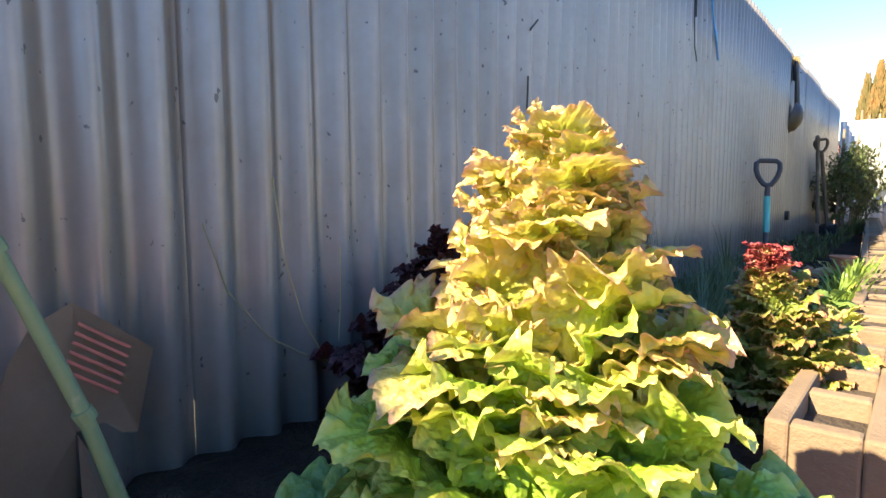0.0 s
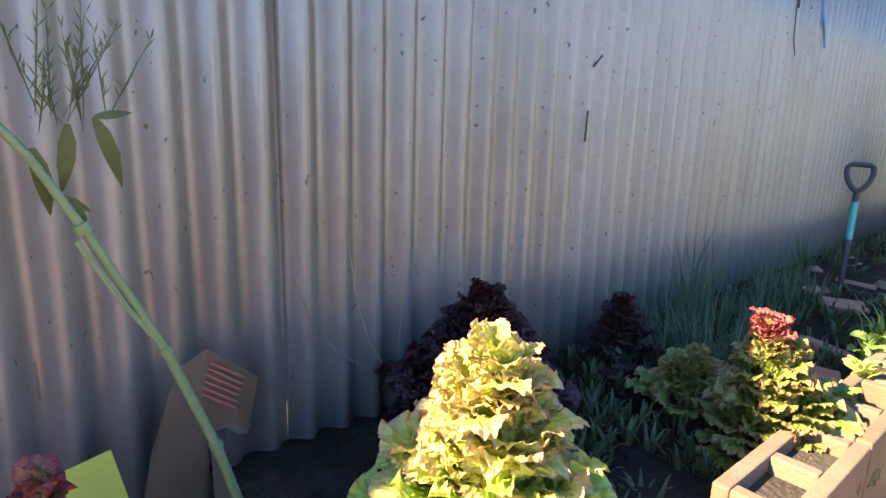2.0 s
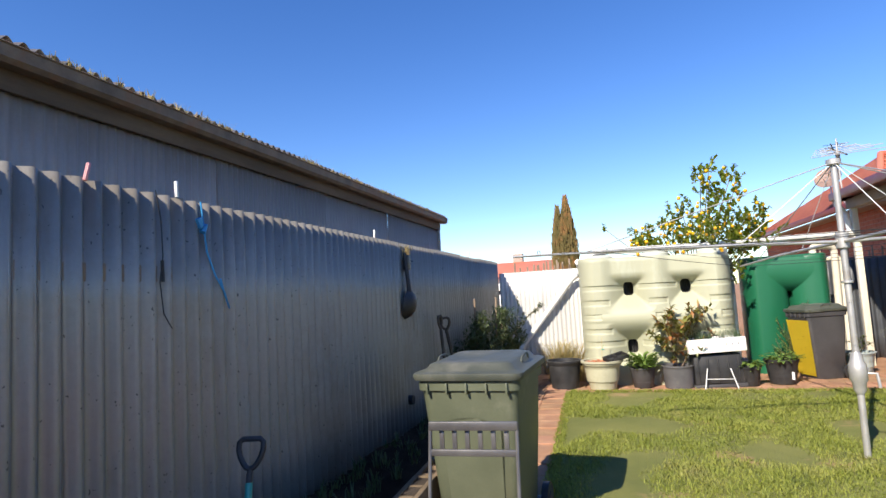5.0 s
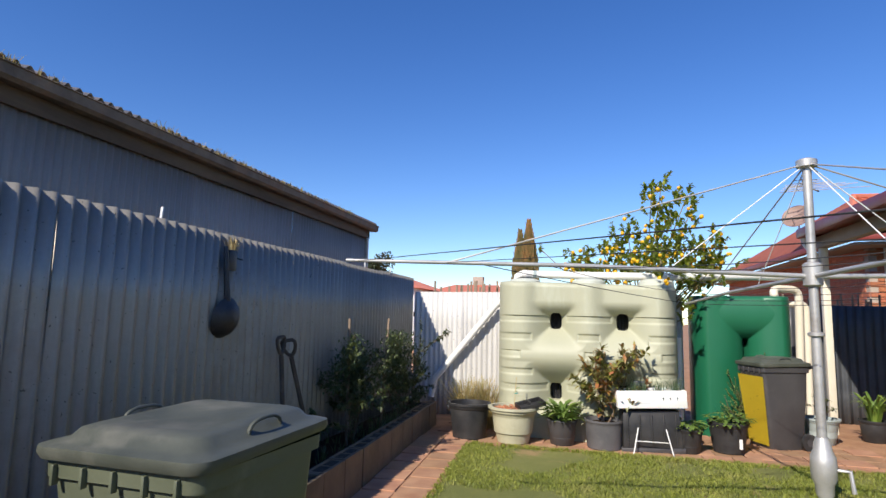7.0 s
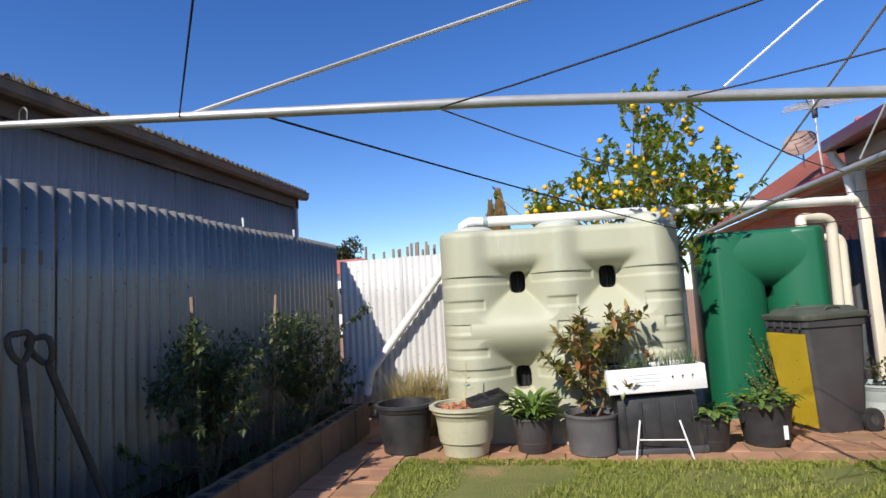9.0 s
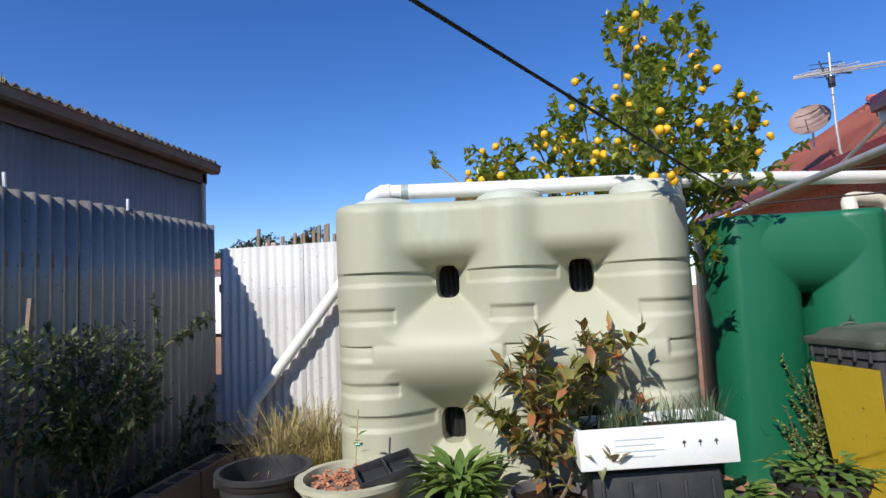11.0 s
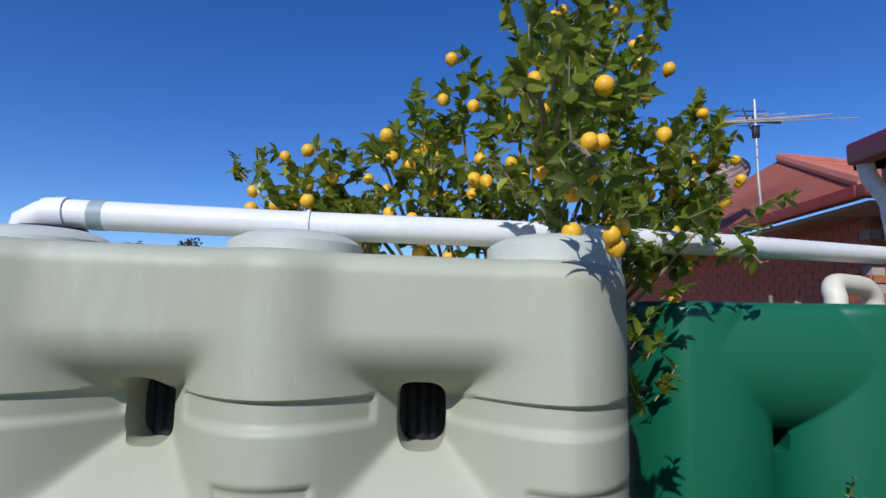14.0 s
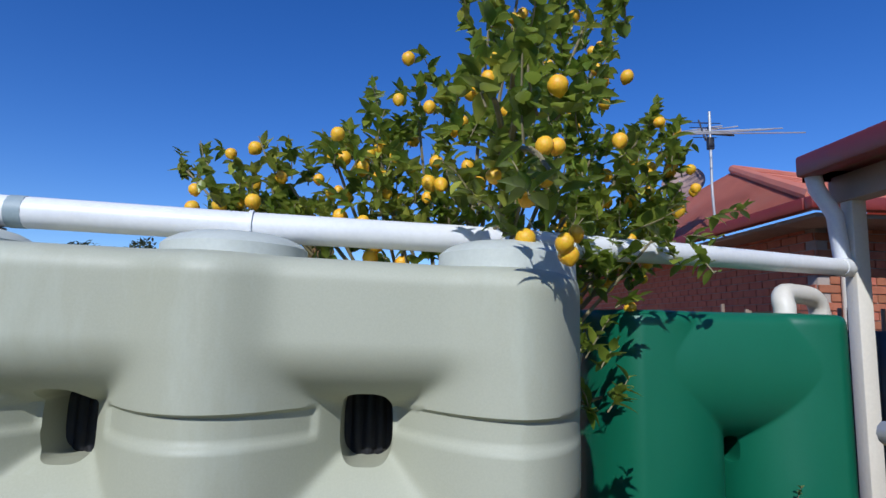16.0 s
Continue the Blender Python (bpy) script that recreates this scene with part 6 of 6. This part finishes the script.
for row in range(26):
    for c in range(40):
        y0, z0 = 14.27 + (0.12 if row % 2 else 0) + 0.24 * c, 0.56 + row * 0.086
        n0 = len(V)
        V += [(xx, yy, zz) for zz in (z0, z0 + 0.076) for xx, yy in ((7.10, y0), (7.088, y0 + 0.003), (7.088, y0 + 0.227), (7.10, y0 + 0.23))]
        F += [(n0 + 1, n0 + 5, n0 + 6, n0 + 2), (n0, n0 + 4, n0 + 5, n0 + 1), (n0 + 2, n0 + 6, n0 + 7, n0 + 3), (n0 + 5, n0 + 4, n0 + 7, n0 + 6), (n0, n0 + 1, n0 + 2, n0 + 3)]
low = grid_mesh("brick_course", V, F, M_brick, house, False)
low["kind"] = "stuff"

# television aerial and dish
an = thing("aerial", pose(6.60, 15.2, 2.86), "silver television aerial on a tall pole above the roof", "aerial")
part("mast", tube([(0.16, 0, -0.10), (0.08, 0, -0.04), (0.02, 0, 0.10), (0, 0, 0.5), (0, 0, 1.42)], 0.016, 8), M_steel, an)
part("boom", tube([(0.01, -0.45, 0.98), (0.02, 0.40, 1.30)], 0.014, 6), M_pan, an)
part("bracket", cube(-0.035, 0.035, -0.03, 0.03, 0.96, 1.10, 0.006), M_pan, an)
for k in range(9):
    f = k / 8
    yy, zz = -0.42 + 0.80 * f, 0.99 + 0.30 * f
    w = 0.82 - 0.48 * f if k % 2 == 0 else 0.55 - 0.30 * f
    part("element", tube([(-w * 0.72, yy + 0.10, zz + 0.02), (w, yy - 0.06, zz + 0.05 + 0.02 * (k % 3))], 0.007, 6), M_steel, an)
for sx in (-1, 1):
    part("reflector_arm", tube([(0, 0.1, 1.10), (sx * 0.07, 0.12, 1.36)], 0.010, 6), M_pan, an)
    for k in range(4):
        part("reflector_rod", tube([(sx * 0.018 * (k + 1) - 0.13, 0.12, 1.14 + 0.06 * k), (sx * 0.018 * (k + 1) + 0.13, 0.12, 1.15 + 0.06 * k)], 0.005, 5), M_pan, an)
ds = thing("satellite_dish", pose(6.62, 15.9, 3.55, 62, 0, -35) @ Matrix.Scale(0.85, 4), "weathered pinkish satellite dish on the roof edge", "satellite dish")
part("dish", lathe([(0.0, 0.0), (0.15, 0.02), (0.27, 0.065), (0.31, 0.095), (0.305, 0.10), (0.26, 0.075), (0.14, 0.03), (0.0, 0.012)], 28), M_dish, ds)
part("arm", tube([(0, -0.28, 0.06), (0, -0.2, 0.35)], 0.01, 6), M_steel, ds)
part("stand", tube([(0, 0, 0.0), (0, -0.02, -0.1), (0.0, -0.36, -0.24)], 0.018, 8), M_steel, ds)

ver = thing("verandah", pose(0, 0, 0), "verandah with a maroon gutter and cream posts", "verandah")
part("roof", slab([(5.42, 12.1, 2.76), (5.42, 6.0, 2.76), (10.5, 6.0, 3.25), (10.5, 12.1, 3.25)], 0.03), M_roof, ver)
part("gutter", cube(5.36, 5.47, 6.0, 12.1, 2.62, 2.75, 0.02), M_fascia, ver, "maroon gutter")
part("beam", cube(5.60, 5.72, 6.0, 12.15, 2.48, 2.64, 0.008), M_eave, ver)
part("end_board", slab([(5.42, 12.12, 2.60), (10.5, 12.12, 3.05), (10.5, 12.12, 3.25), (5.42, 12.12, 2.76)], 0.03), M_fascia, ver)
part("ceiling", slab([(5.5, 12.08, 2.66), (10.5, 12.08, 3.12), (10.5, 6.0, 3.12), (5.5, 6.0, 2.66)], 0.02), M_eave, ver)
part("post", cube(5.62, 5.71, 12.0, 12.09, 0, 2.50, 0.008), M_cream, ver)
part("post", cube(5.62, 5.71, 7.4, 7.49, 0, 2.50, 0.008), M_cream, ver)
part("back_wall", cube(8.6, 8.7, 5.5, 12.1, 0, 2.9), M_mortar, ver)
r = random.Random(2)
for k in range(60):
    st = link("stake", cube(-0.012, 0.012, -0.01, 0.01, 1.5, 1.84 + r.uniform(-0.05, 0.08), 0.002), M_wood, ver, True, "", pose(5.5 + k * 0.07 + r.uniform(-0.02, 0.02), 13.1, 0, 0, r.uniform(-2, 2)))


# ---- distance ----
def crown(V, F, c, rad, n, size, r):
    for _ in range(n):
        d = rdir(r)
        p = Vector(c) + Vector((d.x * rad[0], d.y * rad[1], d.z * rad[2])) * r.uniform(0.45, 1.08)
        leaf_into(V, F, p, rdir(r, 0.2), Vector((0, 0.3, 1)), size * r.uniform(0.6, 1.3), size * 0.45, 0.3, 0.2, 2)


r = random.Random(15)
cy = thing("cypress_tree", pose(-0.55, 32, 0), "tall narrow cypress, half brown and dry", "cypress")
part("trunk", tube([(0, 0, 0), (0, 0, 3), (0, 0, 5.4)], [0.18, 0.13, 0.04], 8), M_bark, cy)
V, F = [], []
for (ox, top, w) in ((-0.22, 5.7, 0.40), (0.22, 6.2, 0.48), (0.45, 3.6, 0.3)):
    for _ in range(2600):
        z = r.uniform(0.3, top)
        q = w * (1 - max(0, (z / top - 0.55) / 0.45) ** 1.6) * math.sqrt(r.random())
        a = r.uniform(0, 6.28)
        leaf_into(V, F, (ox + q * math.cos(a), q * math.sin(a), z), (math.cos(a) * 0.25, math.sin(a) * 0.25, 1), Vector((0.2, 1, 0)), r.uniform(0.2, 0.4), 0.07, 0.1, 0.2, 2)
grid_mesh("crown", V, F, M_cypress, cy, True)
for k, (x, y, z, rx, rz) in enumerate(((-15.5, 40, 4.4, 2.3, 1.4), (-12.2, 42, 4.9, 1.7, 1.3), (-18.5, 44, 4.0, 2.4, 1.5))):
    g = thing("gum_tree", pose(x, y, 0), "distant grey-green gum tree", "tree", "distant gum trees")
    part("trunk", tube([(0, 0, 0), (0.2, 0, z * 0.6), (0.5, 0, z)], [0.25, 0.18, 0.08], 8), M_bark, g)
    part("limb", tube([(0.15, 0, z * 0.5), (-0.7, 0, z)], [0.12, 0.05], 6), M_bark, g)
    V, F = [], []
    for q in range(9):
        crown(V, F, (r.uniform(-rx, rx) * 0.7, r.uniform(-1, 1), z + r.uniform(-rz, rz) * 0.6), (0.8, 0.8, 0.5), 200, 0.30, r)
    grid_mesh("crown", V, F, M_gum, g, True)


def far_house(x, y, w, d, h, label):
    t = thing("distant_house", pose(x, y, 0), label, "house", "distant houses")
    part("wall", cube(-w / 2, w / 2, 0, d, 0, h), M_white, t)
    bm = bmesh.new()
    b = [bm.verts.new(p) for p in ((-w / 2 - 0.4, -0.4, h), (w / 2 + 0.4, -0.4, h), (w / 2 + 0.4, d + 0.4, h), (-w / 2 - 0.4, d + 0.4, h))]
    tp = [bm.verts.new((-w / 4, d / 2, h + 1.0)), bm.verts.new((w / 4, d / 2, h + 1.0))]
    for f in ((b[0], b[1], tp[1], tp[0]), (b[1], b[2], tp[1]), (b[2], b[3], tp[0], tp[1]), (b[3], b[0], tp[0]), (b[3], b[2], b[1], b[0])):
        bm.faces.new(f)
    part("roof", bm, M_roof, t)
    part("chimney", cube(-0.9, -0.3, d / 2, d / 2 + 0.5, h + 0.6, h + 1.5, 0.02), M_mortar, t)
    for k in range(2):
        part("window", cube(-w / 4 + k * w / 2 - 0.5, -w / 4 + k * w / 2 + 0.5, -0.03, 0.01, h - 1.9, h - 0.7), M_darkiron, t)


far_house(-10.5, 31, 9, 7, 2.9, "distant house with a low orange tiled roof")
far_house(-3.2, 33, 8, 7, 2.4, "distant cottage with a red tiled roof and chimney")


# ---- pavers of the path ----
paving = tagged(new("pavement"), "narrow garden path of worn terracotta pavers", "path", kind="structure")
pm = []
for w in (0.29, 0.28):
    bm = box(bmesh.new(), 0.004, w - 0.004, 0.004, 0.29, -0.05, 0.0, 0.005)
    me = bpy.data.meshes.new("paver")
    bm.to_mesh(me)
    bm.free()
    me.materials.append(M_paver)
    pm.append(me)
r = random.Random(8)
y = 1.45
row = 0
while y < 9.75:
    for c in range(3):
        x = wall_x(y) + 0.005 + c * 0.292
        if x > path_x(y) - 0.12:
            continue
        ob = new("paver", pm[c % 2])
        ob.parent = paving
        ob.matrix_basis = pose(x, y + (0.15 if c % 2 else 0), rise(y) + r.uniform(-0.004, 0.004), r.uniform(-0.6, 0.6), r.uniform(-0.6, 0.6), 2.5)
    y += 0.296
    row += 1
y = 9.82
for j in range(5):
    for c in range(16):
        if c * 0.3 + 0.75 > 5.4:
            continue
        ob = new("paver", pm[0])
        ob.parent = paving
        ob.matrix_basis = pose(0.75 + c * 0.297 + (0.15 if j % 2 else 0), y + j * 0.297 - 0.02, rise(9.8) - 0.006 + r.uniform(-0.005, 0.003), r.uniform(-0.8, 0.8), r.uniform(-0.8, 0.8), r.uniform(-0.5, 0.5))
